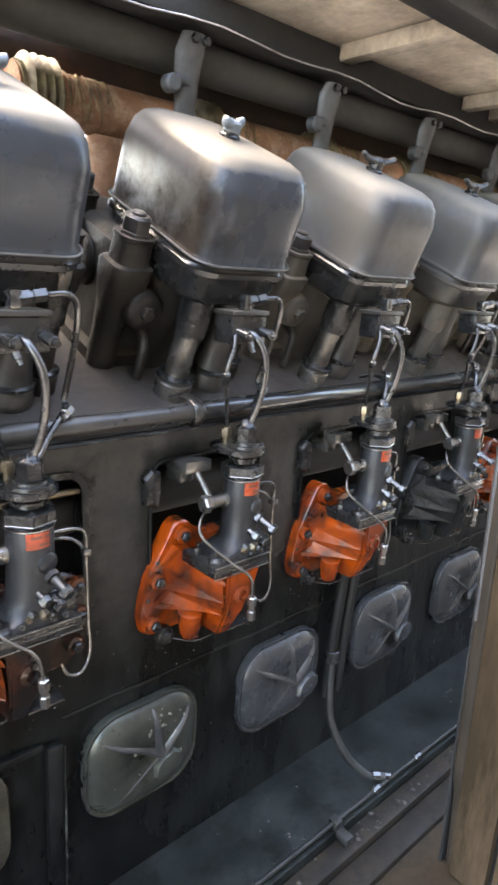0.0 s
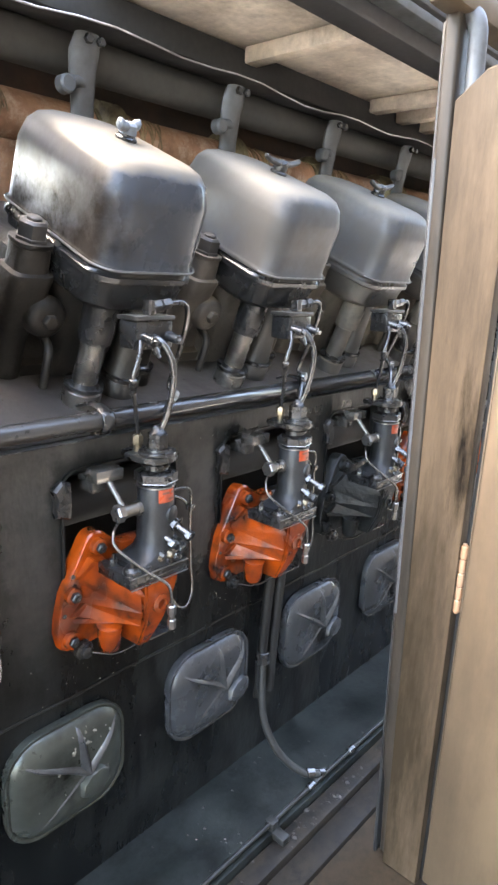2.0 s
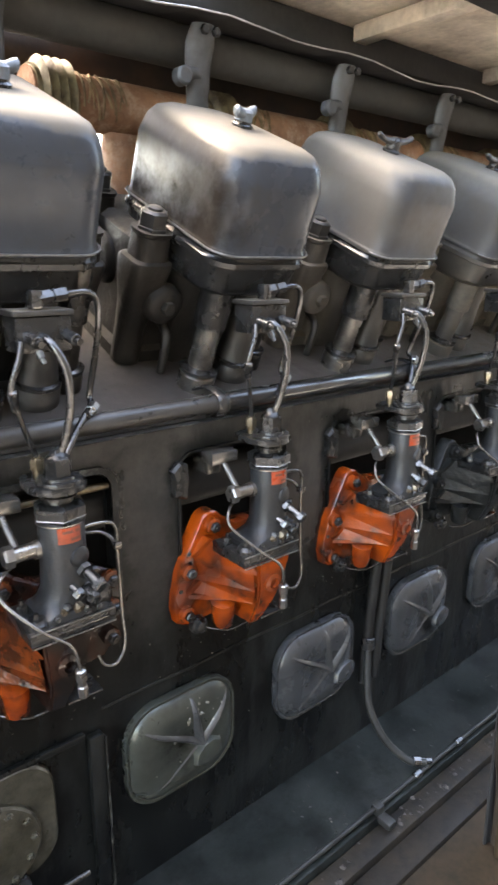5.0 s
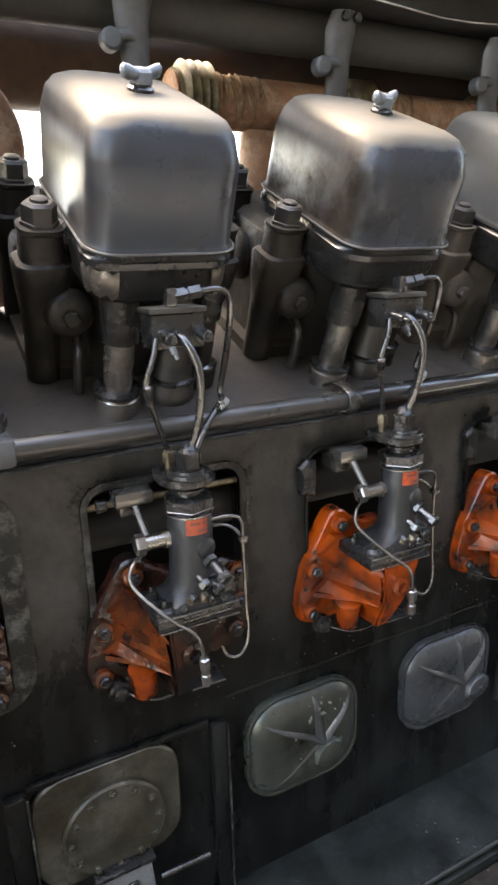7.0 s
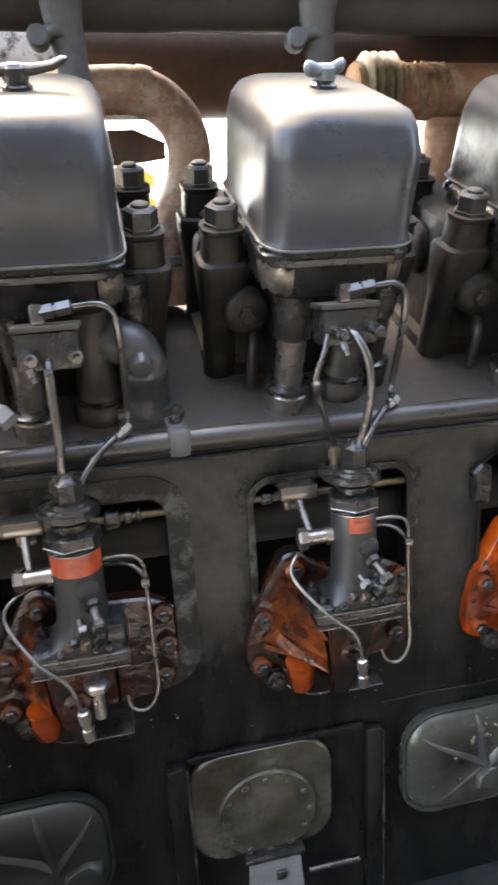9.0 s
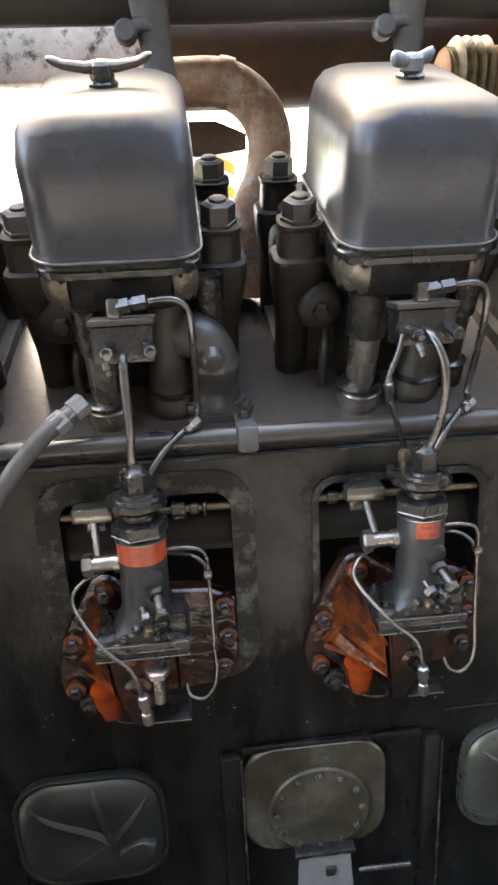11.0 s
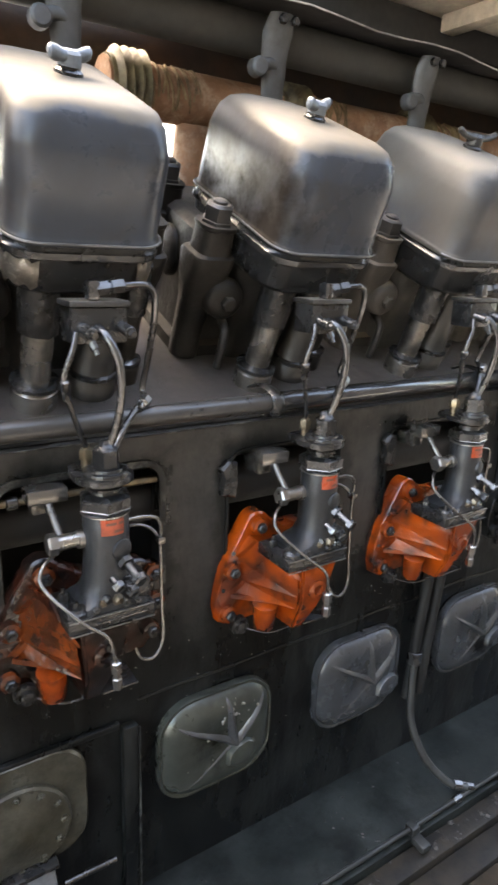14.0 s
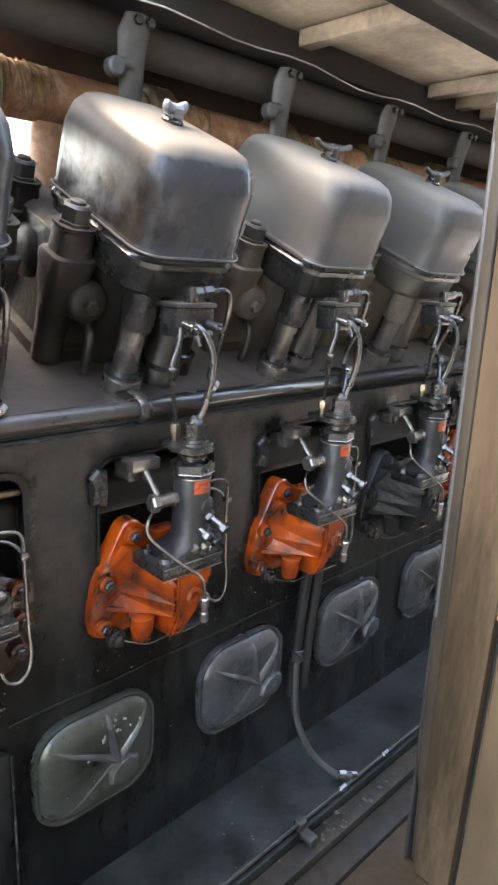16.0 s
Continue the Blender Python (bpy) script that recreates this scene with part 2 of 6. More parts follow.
def dust_between_openings(m):
    """Grey dust on the plate between the pump openings; round them oil has washed it off with a ragged edge."""
    nt = m.node_tree
    N, L = nt.nodes, nt.links
    b = N["Principled BSDF"]

    def sums(op, a, b2=None, c=None):
        n = N.new("ShaderNodeMath")
        n.operation = op
        for i, v in enumerate((a, b2, c)):
            if v is None:
                continue
            if isinstance(v, (int, float)):
                n.inputs[i].default_value = v
            else:
                L.new(v, n.inputs[i])
        return n.outputs["Value"]

    def between(v, lo, hi):
        n = N.new("ShaderNodeMapRange")
        n.interpolation_type = "SMOOTHSTEP"
        n.inputs["From Min"].default_value = lo
        n.inputs["From Max"].default_value = hi
        L.new(v, n.inputs["Value"])
        return n.outputs["Result"]
    geo = N.new("ShaderNodeNewGeometry")
    sep = N.new("ShaderNodeSeparateXYZ")
    L.new(geo.outputs["Position"], sep.inputs["Vector"])
    rag = N.new("ShaderNodeTexNoise")
    rag.inputs["Scale"].default_value = 13
    rag.inputs["Detail"].default_value = 9
    rag.inputs["Roughness"].default_value = 0.68
    L.new(geo.outputs["Position"], rag.inputs["Vector"])
    wob = sums("SUBTRACT", rag.outputs["Fac"], 0.5)
    along = sums("FRACT", sums("DIVIDE", sums("ADD", sep.outputs["X"], 8 * PITCH + PITCH / 2 - 0.012), PITCH))
    off = sums("MULTIPLY", sums("ABSOLUTE", sums("SUBTRACT", along, 0.5)), PITCH)
    beside = between(sums("MULTIPLY_ADD", wob, 0.13, off), 0.138, 0.172)
    above = between(sums("MULTIPLY_ADD", wob, 0.10, sep.outputs["Z"]), Z0 + 0.010, Z0 + 0.045)
    low = between(sums("MULTIPLY_ADD", wob, 0.30, sep.outputs["Z"]), Z0 - 0.36, Z0 - 0.10)
    left = between(sums("MULTIPLY_ADD", wob, -0.8, sums("MULTIPLY", sep.outputs["X"], -1)), -0.85, -0.05)
    blotch = N.new("ShaderNodeTexNoise")
    blotch.inputs["Scale"].default_value = 5.5
    blotch.inputs["Detail"].default_value = 7
    blotch.inputs["Roughness"].default_value = 0.62
    L.new(geo.outputs["Position"], blotch.inputs["Vector"])
    film = sums("MULTIPLY_ADD", between(blotch.outputs["Fac"], 0.40, 0.64), 0.75, 0.25)
    fac = sums("MULTIPLY", sums("MULTIPLY", sums("MULTIPLY", sums("MAXIMUM", beside, above), low), film), sums("MULTIPLY_ADD", left, 0.5, 0.35))
    mix = N.new("ShaderNodeMix")
    mix.data_type = "RGBA"
    mix.inputs["B"].default_value = (0.056, 0.052, 0.047, 1)
    L.new(b.inputs["Base Color"].links[0].from_socket, mix.inputs["A"])
    L.new(fac, mix.inputs["Factor"])
    L.new(mix.outputs["Result"], b.inputs["Base Color"])
    rm = N.new("ShaderNodeMix")
    rm.inputs["B"].default_value = 0.6
    L.new(b.inputs["Roughness"].links[0].from_socket, rm.inputs["A"])
    L.new(fac, rm.inputs["Factor"])
    L.new(rm.outputs["Result"], b.inputs["Roughness"])


dust_between_openings(BLOCK)
FRAMEWORN = mat("worn_opening_edge", (0.008, 0.008, 0.0078), 0.4, 0.0, (0.018, 0.0185, 0.017), 0.95, 9, 90, 0.4, spot=(0.085, 0.088, 0.079), spots=0.565, soft=0.07, spec=0.22, dent=0.4)
DECK = mat("dusty_dark_paint", (0.062, 0.053, 0.046), 0.42, 0, (0.028, 0.024, 0.0215), 0.95, 5, 60, 0.25, spot=(0.065, 0.055, 0.044), spots=0.66, soft=0.10, spec=0.4, dent=0.3,
           blot=[((1.25, 0.15, 1.05), (0.78, 0.7, 0.6), (0.092, 0.080, 0.063))])
CAST = mat("oily_black_cast_iron", (0.0085, 0.0081, 0.0076), 0.32, 0.0, (0.022, 0.0195, 0.0165), 0.85, 8, 90, 0.6, per_object=0.15, rough2=0.6, spec=0.2, dust=(0.065, 0.054, 0.042), level=0.60, dent=0.5, dents=30)
# dusty castings, set paler in two steps for the farther bays
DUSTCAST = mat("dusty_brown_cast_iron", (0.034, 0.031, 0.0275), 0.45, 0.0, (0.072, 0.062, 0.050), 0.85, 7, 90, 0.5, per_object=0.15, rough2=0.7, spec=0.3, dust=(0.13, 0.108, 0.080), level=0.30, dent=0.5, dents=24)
DUSTCAST_PALE = mat("paler_dusty_cast_iron", (0.066, 0.058, 0.047), 0.6, 0.0, (0.115, 0.100, 0.080), 0.85, 7, 90, 0.5, per_object=0.1, rough2=0.8, spec=0.2, spot=(0.020, 0.018, 0.016), spots=0.64, soft=0.08,
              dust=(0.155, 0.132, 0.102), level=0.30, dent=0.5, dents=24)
SCRAPED = mat("scraped_bare_corner", (0.13, 0.115, 0.095), 0.25, 0.5, (0.03, 0.026, 0.022), 0.95, 26, 110, 0.3, spot=(0.20, 0.185, 0.16), spots=0.6, rough2=0.4)
IRON = mat("dark_iron", (0.0090, 0.0093, 0.0096), 0.20, 0.2, (0.028, 0.0265, 0.025), 0.7, 20, 120, 0.25, rough2=0.34, dent=0.4, dents=55)
OILTUBE = mat("oiled_bare_steel", (0.19, 0.18, 0.165), 0.18, 0.8, (0.035, 0.033, 0.03), 0.85, 11, 90, 0.1, rough2=0.3)
RODTUBE = mat("bare_pushrod_tube_steel", (0.36, 0.34, 0.31), 0.20, 0.9, (0.08, 0.074, 0.066), 0.9, 9, 90, 0.1, rough2=0.34)
# oily soot low on the near side of one cover and up its corner
soot_on_cover = [((-0.082, -0.070 + d * math.cos(LEAN) - n * math.sin(LEAN), Z0 + 0.345 + d * math.sin(LEAN) + n * math.cos(LEAN)), half, (0.008, 0.006, 0.0048))
                 for d, n, half in ((0.05, 0.010, (0.07, 0.105, 0.115)), (0.15, 0.005, (0.07, 0.115, 0.100)), (0.27, 0.005, (0.07, 0.115, 0.095)), (0.035, 0.085, (0.050, 0.045, 0.085)))]
ALU = mat("dull_cast_aluminium", (0.033, 0.038, 0.046), 0.22, 0.15, (0.021, 0.024, 0.028), 0.8, 5.5, 40, 0.08, spot=(0.030, 0.027, 0.023), spots=0.63, soft=0.12, rough2=0.36,
          per_object=0.10, dust=(0.078, 0.067, 0.051), level=0.50, tone_by=0.06, ragged=1.0, edge=0.26, spec=0.24, dent=0.35, dents=11, blot=soot_on_cover)
DUSTALU = mat("dust_coated_aluminium", (0.046, 0.052, 0.061), 0.22, 0.25, (0.034, 0.031, 0.027), 0.85, 4.0, 40, 0.08, spot=(0.036, 0.032, 0.027), spots=0.66, soft=0.2, rough2=0.48,
              per_object=0.12, dust=(0.125, 0.112, 0.092), level=0.38, tone_by=0.06, ragged=0.9, edge=0.5, spec=0.26, dent=0.35, dents=11)
# the dark tint on the bare covers' sides stands in for reflected dark neighbours
coat_off_the_front(ALU, (0.020, 0.0165, 0.0135), 0.80, 0.3, 0.40)
coat_off_the_front(DUSTALU, (0.046, 0.041, 0.034), 0.88, 0.45, 0.6)
# paints the flange's edge highlight along the foot of the covers
RIM = mat("pale_highlight_rim", (0.17, 0.167, 0.16), 0.28, 0.5, (0.05, 0.048, 0.045), 0.85, 12, 80, 0.1)
STEEL = mat("worn_steel", (0.30, 0.29, 0.275), 0.24, 0.95, (0.11, 0.105, 0.10), 0.75, 40, 160, 0.1)
DUSTIRON = mat("dust_caught_iron", (0.013, 0.0125, 0.012), 0.4, 0.1, (0.030, 0.027, 0.023), 0.8, 22, 80, 0.15, dust=(0.13, 0.108, 0.080), level=0.68, dent=0.3, dents=40)
TUBE = mat("greasy_steel_tube", (0.10, 0.099, 0.098), 0.17, 0.85, (0.045, 0.044, 0.043), 0.8, 25, 120, 0.1)
PIPE = mat("black_painted_pipe", (0.010, 0.010, 0.0105), 0.16, 0.0, (0.022, 0.021, 0.020), 0.8, 7, 60, 0.05, rough2=0.28, spec=0.6)
WORNPIPE = mat("rubbed_dusty_pipe", (0.020, 0.020, 0.020), 0.20, 0.2, (0.040, 0.038, 0.035), 0.85, 9, 60, 0.15, rough2=0.42, spec=0.5)
SLATE = mat("slate_grey_casting", (0.048, 0.052, 0.055), 0.3, 0.0, (0.022, 0.022, 0.022), 0.7, 14, 80, 0.3, dent=0.4, dents=40)
PUMP = mat("pump_grey_steel", (0.017, 0.0185, 0.020), 0.30, 0.0, (0.007, 0.0073, 0.0076), 0.9, 14, 110, 0.3, spot=(0.005, 0.005, 0.005), spots=0.60, soft=0.10, per_object=0.12, rough2=0.55, spec=0.3, dent=0.22, dents=40)
BRASS = mat("dull_brass", (0.20, 0.16, 0.105), 0.3, 0.9, (0.06, 0.05, 0.04), 0.85, 30, 150, 0.1)
ORANGE = mat("oily_orange_paint", (0.30, 0.046, 0.004), 0.10, 0.0, (0.10, 0.016, 0.004), 1.0, 9, 60, 0.0, spot=(0.014, 0.007, 0.005), spots=0.61, soft=0.13, rough2=0.28, tone_by=0.05, detail=2, spec=0.5, dent=0.4, dents=30)
GREASED = mat("grease_soaked_orange_paint", (0.135, 0.029, 0.007), 0.08, 0, (0.028, 0.0095, 0.005), 1.0, 10, 60, 0.0, spot=(0.006, 0.005, 0.0045), spots=0.57, soft=0.14, rough2=0.2, tone_by=0.05, detail=2, spec=0.6, dent=0.5, dents=40)
GRIME = mat("black_grease_over_orange_paint", (0.0085, 0.0062, 0.0052), 0.10, 0, (0.055, 0.013, 0.005), 0.9, 11, 60, 0.0, spot=(0.005, 0.0046, 0.0044), spots=0.53, soft=0.12, rough2=0.3, tone_by=0.05, detail=3, spec=0.5, dent=0.5, dents=40)
TAG = mat("orange_red_label", (0.30, 0.040, 0.010), 0.25, 0, (0.11, 0.016, 0.006), 0.8, 40, 200, 0.05)
INK = mat("dark_print", (0.09, 0.03, 0.02), 0.5, 0, None, 0.2, 60, 200, 0)
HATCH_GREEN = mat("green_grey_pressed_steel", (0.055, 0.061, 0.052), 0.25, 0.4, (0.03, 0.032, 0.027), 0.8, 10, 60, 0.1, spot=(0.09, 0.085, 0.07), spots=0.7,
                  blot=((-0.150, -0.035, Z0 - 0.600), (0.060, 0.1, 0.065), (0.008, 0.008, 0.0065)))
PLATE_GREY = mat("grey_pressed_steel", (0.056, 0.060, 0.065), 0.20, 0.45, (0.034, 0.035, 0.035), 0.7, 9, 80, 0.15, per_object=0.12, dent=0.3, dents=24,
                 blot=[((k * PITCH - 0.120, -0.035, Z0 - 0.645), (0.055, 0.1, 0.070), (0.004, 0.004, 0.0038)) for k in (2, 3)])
PLATE_DARK = mat("dark_green_pressed_steel", (0.016, 0.021, 0.0195), 0.3, 0.2, (0.010, 0.012, 0.011), 0.7, 9, 80, 0.15)
RIBWORN = mat("rubbed_steel_crease", (0.078, 0.082, 0.086), 0.26, 0.6, (0.06, 0.06, 0.06), 0.8, 30, 100, 0.1)
HOSE = mat("grimy_grey_hose", (0.020, 0.021, 0.020), 0.42, 0.0, (0.008, 0.008, 0.0078), 0.9, 14, 70, 0.3, rough2=0.6, spec=0.3)
GRIT = mat("mixed_grit", (0.014, 0.013, 0.012), 0.8, 0, (0.06, 0.055, 0.05), 0.9, 40, 90, 0.1, spec=0.2)
FLECK = mat("pale_paint_fleck", (0.20, 0.195, 0.165), 0.6, 0, (0.10, 0.097, 0.08), 0.7, 60, 90, 0.1)
OLIVE = mat("olive_stained_steel", (0.072, 0.069, 0.054), 0.26, 0.2, (0.030, 0.024, 0.012), 0.95, 7, 70, 0.3, spot=(0.012, 0.011, 0.008), spots=0.55, soft=0.12, dent=0.4, dents=30)
RUST = mat("rusty_exhaust_steel", (0.35, 0.185, 0.105), 0.55, 0.1, (0.14, 0.066, 0.036), 0.9, 7, 70, 0.35, spot=(0.42, 0.30, 0.22), spots=0.58, soft=0.10)
ELBOWRUST = mat("pinkish_scaled_rust", (0.30, 0.185, 0.125), 0.6, 0.05, (0.13, 0.066, 0.042), 0.9, 9, 80, 0.5, spot=(0.40, 0.34, 0.285), spots=0.57, soft=0.09, dent=0.4, dents=30)
BELLOWS_MAT = mat("yellowed_bellows_steel", (0.22, 0.185, 0.105), 0.5, 0.2, (0.05, 0.037, 0.024), 0.95, 24, 90, 0.3)
LAGGING = mat("charred_lagging", (0.24, 0.17, 0.09), 0.8, 0, (0.05, 0.032, 0.02), 0.95, 30, 120, 0.4, per_object=0.35)
# near black: shade inside the openings put into colour, and oily black tubes
INSIDE = mat("black_recess_shade_and_oil", (0.006, 0.006, 0.006), 0.5, 0, (0.012, 0.0118, 0.0115), 0.7, 12, 80, 0.2, spec=0.3)
BLACKBOX = mat("glossy_black_casting", (0.011, 0.0112, 0.0115), 0.16, 0.1, (0.022, 0.0215, 0.021), 0.7, 9, 90, 0.25, rough2=0.34)
DUSTBOX = mat("black_casting_with_dusty_sides", (0.011, 0.0112, 0.0115), 0.2, 0.1, (0.022, 0.0215, 0.021), 0.7, 9, 90, 0.25, rough2=0.4)
coat_off_the_front(DUSTBOX, (0.085, 0.074, 0.059), 0.85)
POSTGREY = mat("grimy_post_paint", (0.042, 0.034, 0.027), 0.30, 0, (0.018, 0.014, 0.010), 0.9, 4, 40, 0.0, spot=(0.014, 0.012, 0.010), spots=0.56, soft=0.12, streak=0.18, tone_by=0.03, detail=5, spec=0.16)
MANIFOLD = mat("sooty_grey_pipe", (0.036, 0.036, 0.034), 0.65, 0.0, (0.05, 0.047, 0.043), 0.7, 5, 50, 0.2, spec=0.2)
BRACKET = mat("blue_grey_bracket_paint", (0.056, 0.060, 0.063), 0.5, 0.1, (0.030, 0.028, 0.026), 0.8, 12, 70, 0.3)
TAN = mat("sooty_tan_paint", (0.094, 0.068, 0.042), 0.34, 0, (0.060, 0.042, 0.027), 0.8, 2.2, 40, 0.0, spot=(0.036, 0.025, 0.016), spots=0.58, soft=0.16, streak=0.25, tone_by=0.03, detail=4)
# upper blot is soot; the broad low one paints grime and the fading light
POST = mat("tan_paint_rubbed_by_doors", (0.078, 0.056, 0.036), 0.45, 0, (0.032, 0.0225, 0.0145), 0.95, 3.5, 40, 0.0, spot=(0.022, 0.016, 0.011), spots=0.56, soft=0.14, streak=0.16, tone_by=0.03, detail=5, spec=0.10,
           blot=[((0.418, -0.487, 1.14), (0.10, 0.028, 0.19), (0.004, 0.0036, 0.0034)), ((0.418, -0.430, 0.50), (0.10, 0.085, 0.70), (0.021, 0.0155, 0.010))], fray=(30, 2.6, 1.4, 2.3))
GREYCAST = mat("greasy_grey_casting", (0.0060, 0.0065, 0.0064), 0.22, 0.0, (0.020, 0.021, 0.0205), 0.9, 14, 80, 0.3, spot=(0.045, 0.045, 0.042), spots=0.66, soft=0.07, rough2=0.5, spec=0.15, dent=0.5, dents=40)
ROOF = mat("cream_roof_lining", (0.74, 0.66, 0.55), 0.5, 0, (0.52, 0.44, 0.345), 0.8, 1.6, 50, 0.1, spot=(0.16, 0.125, 0.095), spots=0.60, soft=0.18)
BEAM = mat("dark_roof_beam_paint", (0.022, 0.022, 0.023), 0.55, 0, (0.045, 0.042, 0.04), 0.6, 6, 60, 0.15, spec=0.3)
# bluish grey painted as the sky's reflection along the post's edge
POST_GLINT = mat("post_edge_reflection", (0.055, 0.062, 0.072), 0.35, 0.1, (0.022, 0.019, 0.015), 0.95, 5, 60, 0.05, streak=0.25, rough2=0.5)
RUBBER = mat("black_rubber", (0.012, 0.012, 0.013), 0.65, 0, (0.025, 0.025, 0.025), 0.6, 20, 90, 0.2, spec=0.3)
LEDGE = mat("oily_ledge_plate", (0.006, 0.0078, 0.0072), 0.30, 0.0, (0.0175, 0.0205, 0.0185), 0.9, 4.5, 60, 0.4, spot=(0.003, 0.0034, 0.0032), spots=0.55, soft=0.07, rough2=0.62, spec=0.25, dent=0.35, dents=14)
BLOCKER = mat("dark_blocker_wall", (0.035, 0.033, 0.03), 0.8, 0, (0.05, 0.046, 0.042), 0.7, 2, 30, 0.2)
HINGE = mat("worn_hinge_paint", (0.24, 0.150, 0.092), 0.4, 0.1, (0.20, 0.080, 0.030), 0.8, 30, 120, 0.3)
SILL = mat("grimy_sill_timber", (0.009, 0.008, 0.0065), 0.6, 0, (0.024, 0.018, 0.0115), 0.85, 9, 60, 0.6, spot=(0.004, 0.0037, 0.0035), spots=0.54, soft=0.08, spec=0.2)
CONCRETE = mat("pale_bounce_concrete", (0.62, 0.60, 0.56), 0.85, 0, (0.5, 0.48, 0.45), 0.7, 2, 40, 0.2)
FLAKED = mat("flaking_pale_paint", (0.55, 0.51, 0.45), 0.55, 0, (0.38, 0.33, 0.27), 0.8, 9, 70, 0.2, spot=(0.06, 0.045, 0.035), spots=0.57)
DUCT = mat("sooty_rust_duct", (0.035, 0.029, 0.025), 0.6, 0.1, (0.10, 0.06, 0.036), 0.8, 6, 60, 0.4)
FLOOR = mat("dusty_walkway_plate", (0.028, 0.020, 0.012), 0.6, 0, (0.015, 0.0115, 0.008), 0.85, 5, 60, 0.4, spot=(0.008, 0.0068, 0.0055), spots=0.58, soft=0.10, spec=0.2)
GROUND = mat("dusty_ballast_ground", (0.34, 0.33, 0.31), 0.9, 0, (0.22, 0.21, 0.195), 0.7, 1.5, 25, 0.3)
WHITE = mat("bright_whitewash", (0.82, 0.82, 0.80), 0.7, 0, (0.72, 0.72, 0.7), 0.5, 2, 20, 0.1)
LIP = mat("thin_aluminium_sheet", (0.30, 0.29, 0.275), 0.35, 0.6, (0.08, 0.077, 0.072), 0.85, 9, 80, 0.05)
YELLOW = mat("yellow_hazard_paint", (0.70, 0.42, 0.05), 0.5, 0, (0.5, 0.3, 0.05), 0.5, 10, 60, 0.1)
BLUEGREY = mat("blue_grey_wing_nut_paint", (0.105, 0.122, 0.14), 0.42, 0.2, (0.05, 0.055, 0.06), 0.7, 40, 120, 0.3)
SILVER = mat("silver_plate", (0.17, 0.182, 0.19), 0.4, 0.3, (0.15, 0.15, 0.15), 0.7, 20, 120, 0.1)


# ---------------------------------------------------------------- mesh helpers
def part(name, bm, material, parent=None, label="", smooth=40):
    me = bpy.data.meshes.new(name)
    bmesh.ops.recalc_face_normals(bm, faces=bm.faces)
    if smooth:
        for f in bm.faces:
            f.smooth = True
        for e in bm.edges:
            if len(e.link_faces) == 2 and e.calc_face_angle(0) > radians(smooth):
                e.smooth = False
    bm.to_mesh(me)
    bm.free()
    me.materials.append(material)
    ob = new(name, me)
    if parent:
        ob.parent = parent
    if label:
        ob["label"] = label
    return ob


def thing(name, at, label, category, group=""):
    ob = new(name)
    ob.empty_display_size = 0.05
    ob.location = at
    return tagged(ob, label, category, group)


def box(bm, lo, hi, bevel=0.0, m=None, seg=2):
    ret = bmesh.ops.create_cube(bm, size=1)
    vs = ret["verts"]
    for v in vs:
        v.co = Vector([lo[i] + (v.co[i] + 0.5) * (hi[i] - lo[i]) for i in range(3)])
    if bevel:
        es = list({e for v in vs for e in v.link_edges})
        out = bmesh.ops.bevel(bm, geom=es, offset=bevel, segments=seg, affect="EDGES", profile=0.5)
        vs = list({v for f in out["faces"] for v in f.verts} | {v for v in vs if v.is_valid})
    if m:
        for v in vs:
            v.co = m @ v.co
    return bm


def ring_mesh(bm, rings, caps=True, closed=True):
    """Skins a list of equal rings of points."""
    vs = [[bm.verts.new(p) for p in r] for r in rings]
    n = len(rings[0])
    for a, b in zip(vs, vs[1:]):
        for i in range(n if closed else n - 1):
            j = (i + 1) % n
            bm.faces.new((a[i], a[j], b[j], b[i]))
    if caps:
        bm.faces.new(vs[0][::-1])
        bm.faces.new(vs[-1])
    return bm


def frame_of(d):
    d = Vector(d).normalized()
    side = d.cross(Vector((0, 0, 1)))
    if side.length < 0.05:
        side = d.cross(Vector((0, 1, 0)))
    side.normalize()
    return side, d.cross(side).normalized()


def turned(bm, a, b, profile, seg=16, turn=0.0):
    """A body of revolution from a towards b; profile: (distance from a, radius)."""
    a, b = Vector(a), Vector(b)
    d = (b - a).normalized()
    u, v = frame_of(d)
    rings = []
    for h, r in profile:
        rings.append([a + d * h + (u * math.cos(turn + 2 * math.pi * i / seg) + v * math.sin(turn + 2 * math.pi * i / seg)) * r for i in range(seg)])
    return ring_mesh(bm, rings)


def rod(bm, a, b, r, r2=None, seg=14, edge=0.0):
    ln = (Vector(b) - Vector(a)).length
    r2 = r if r2 is None else r2
    if edge:
        return turned(bm, a, b, [(0, r - edge), (edge, r), (ln - edge, r2), (ln, r2 - edge)], seg)
    return turned(bm, a, b, [(0, r), (ln, r2)], seg)


def hexbolt(bm, a, d, r, h, shank=0.0):
    """A hexagon head of radius r and height h, standing on a, pointing along d, chamfered."""
    a, d = Vector(a), Vector(d).normalized()
    turned(bm, a, a + d, [(0, r), (h * 0.8, r), (h, r * 0.82)], 6)
    if shank:
        turned(bm, a + d * h, a + d * (h + shank), [(0, r * 0.5), (shank, r * 0.45)], 10)
    return bm


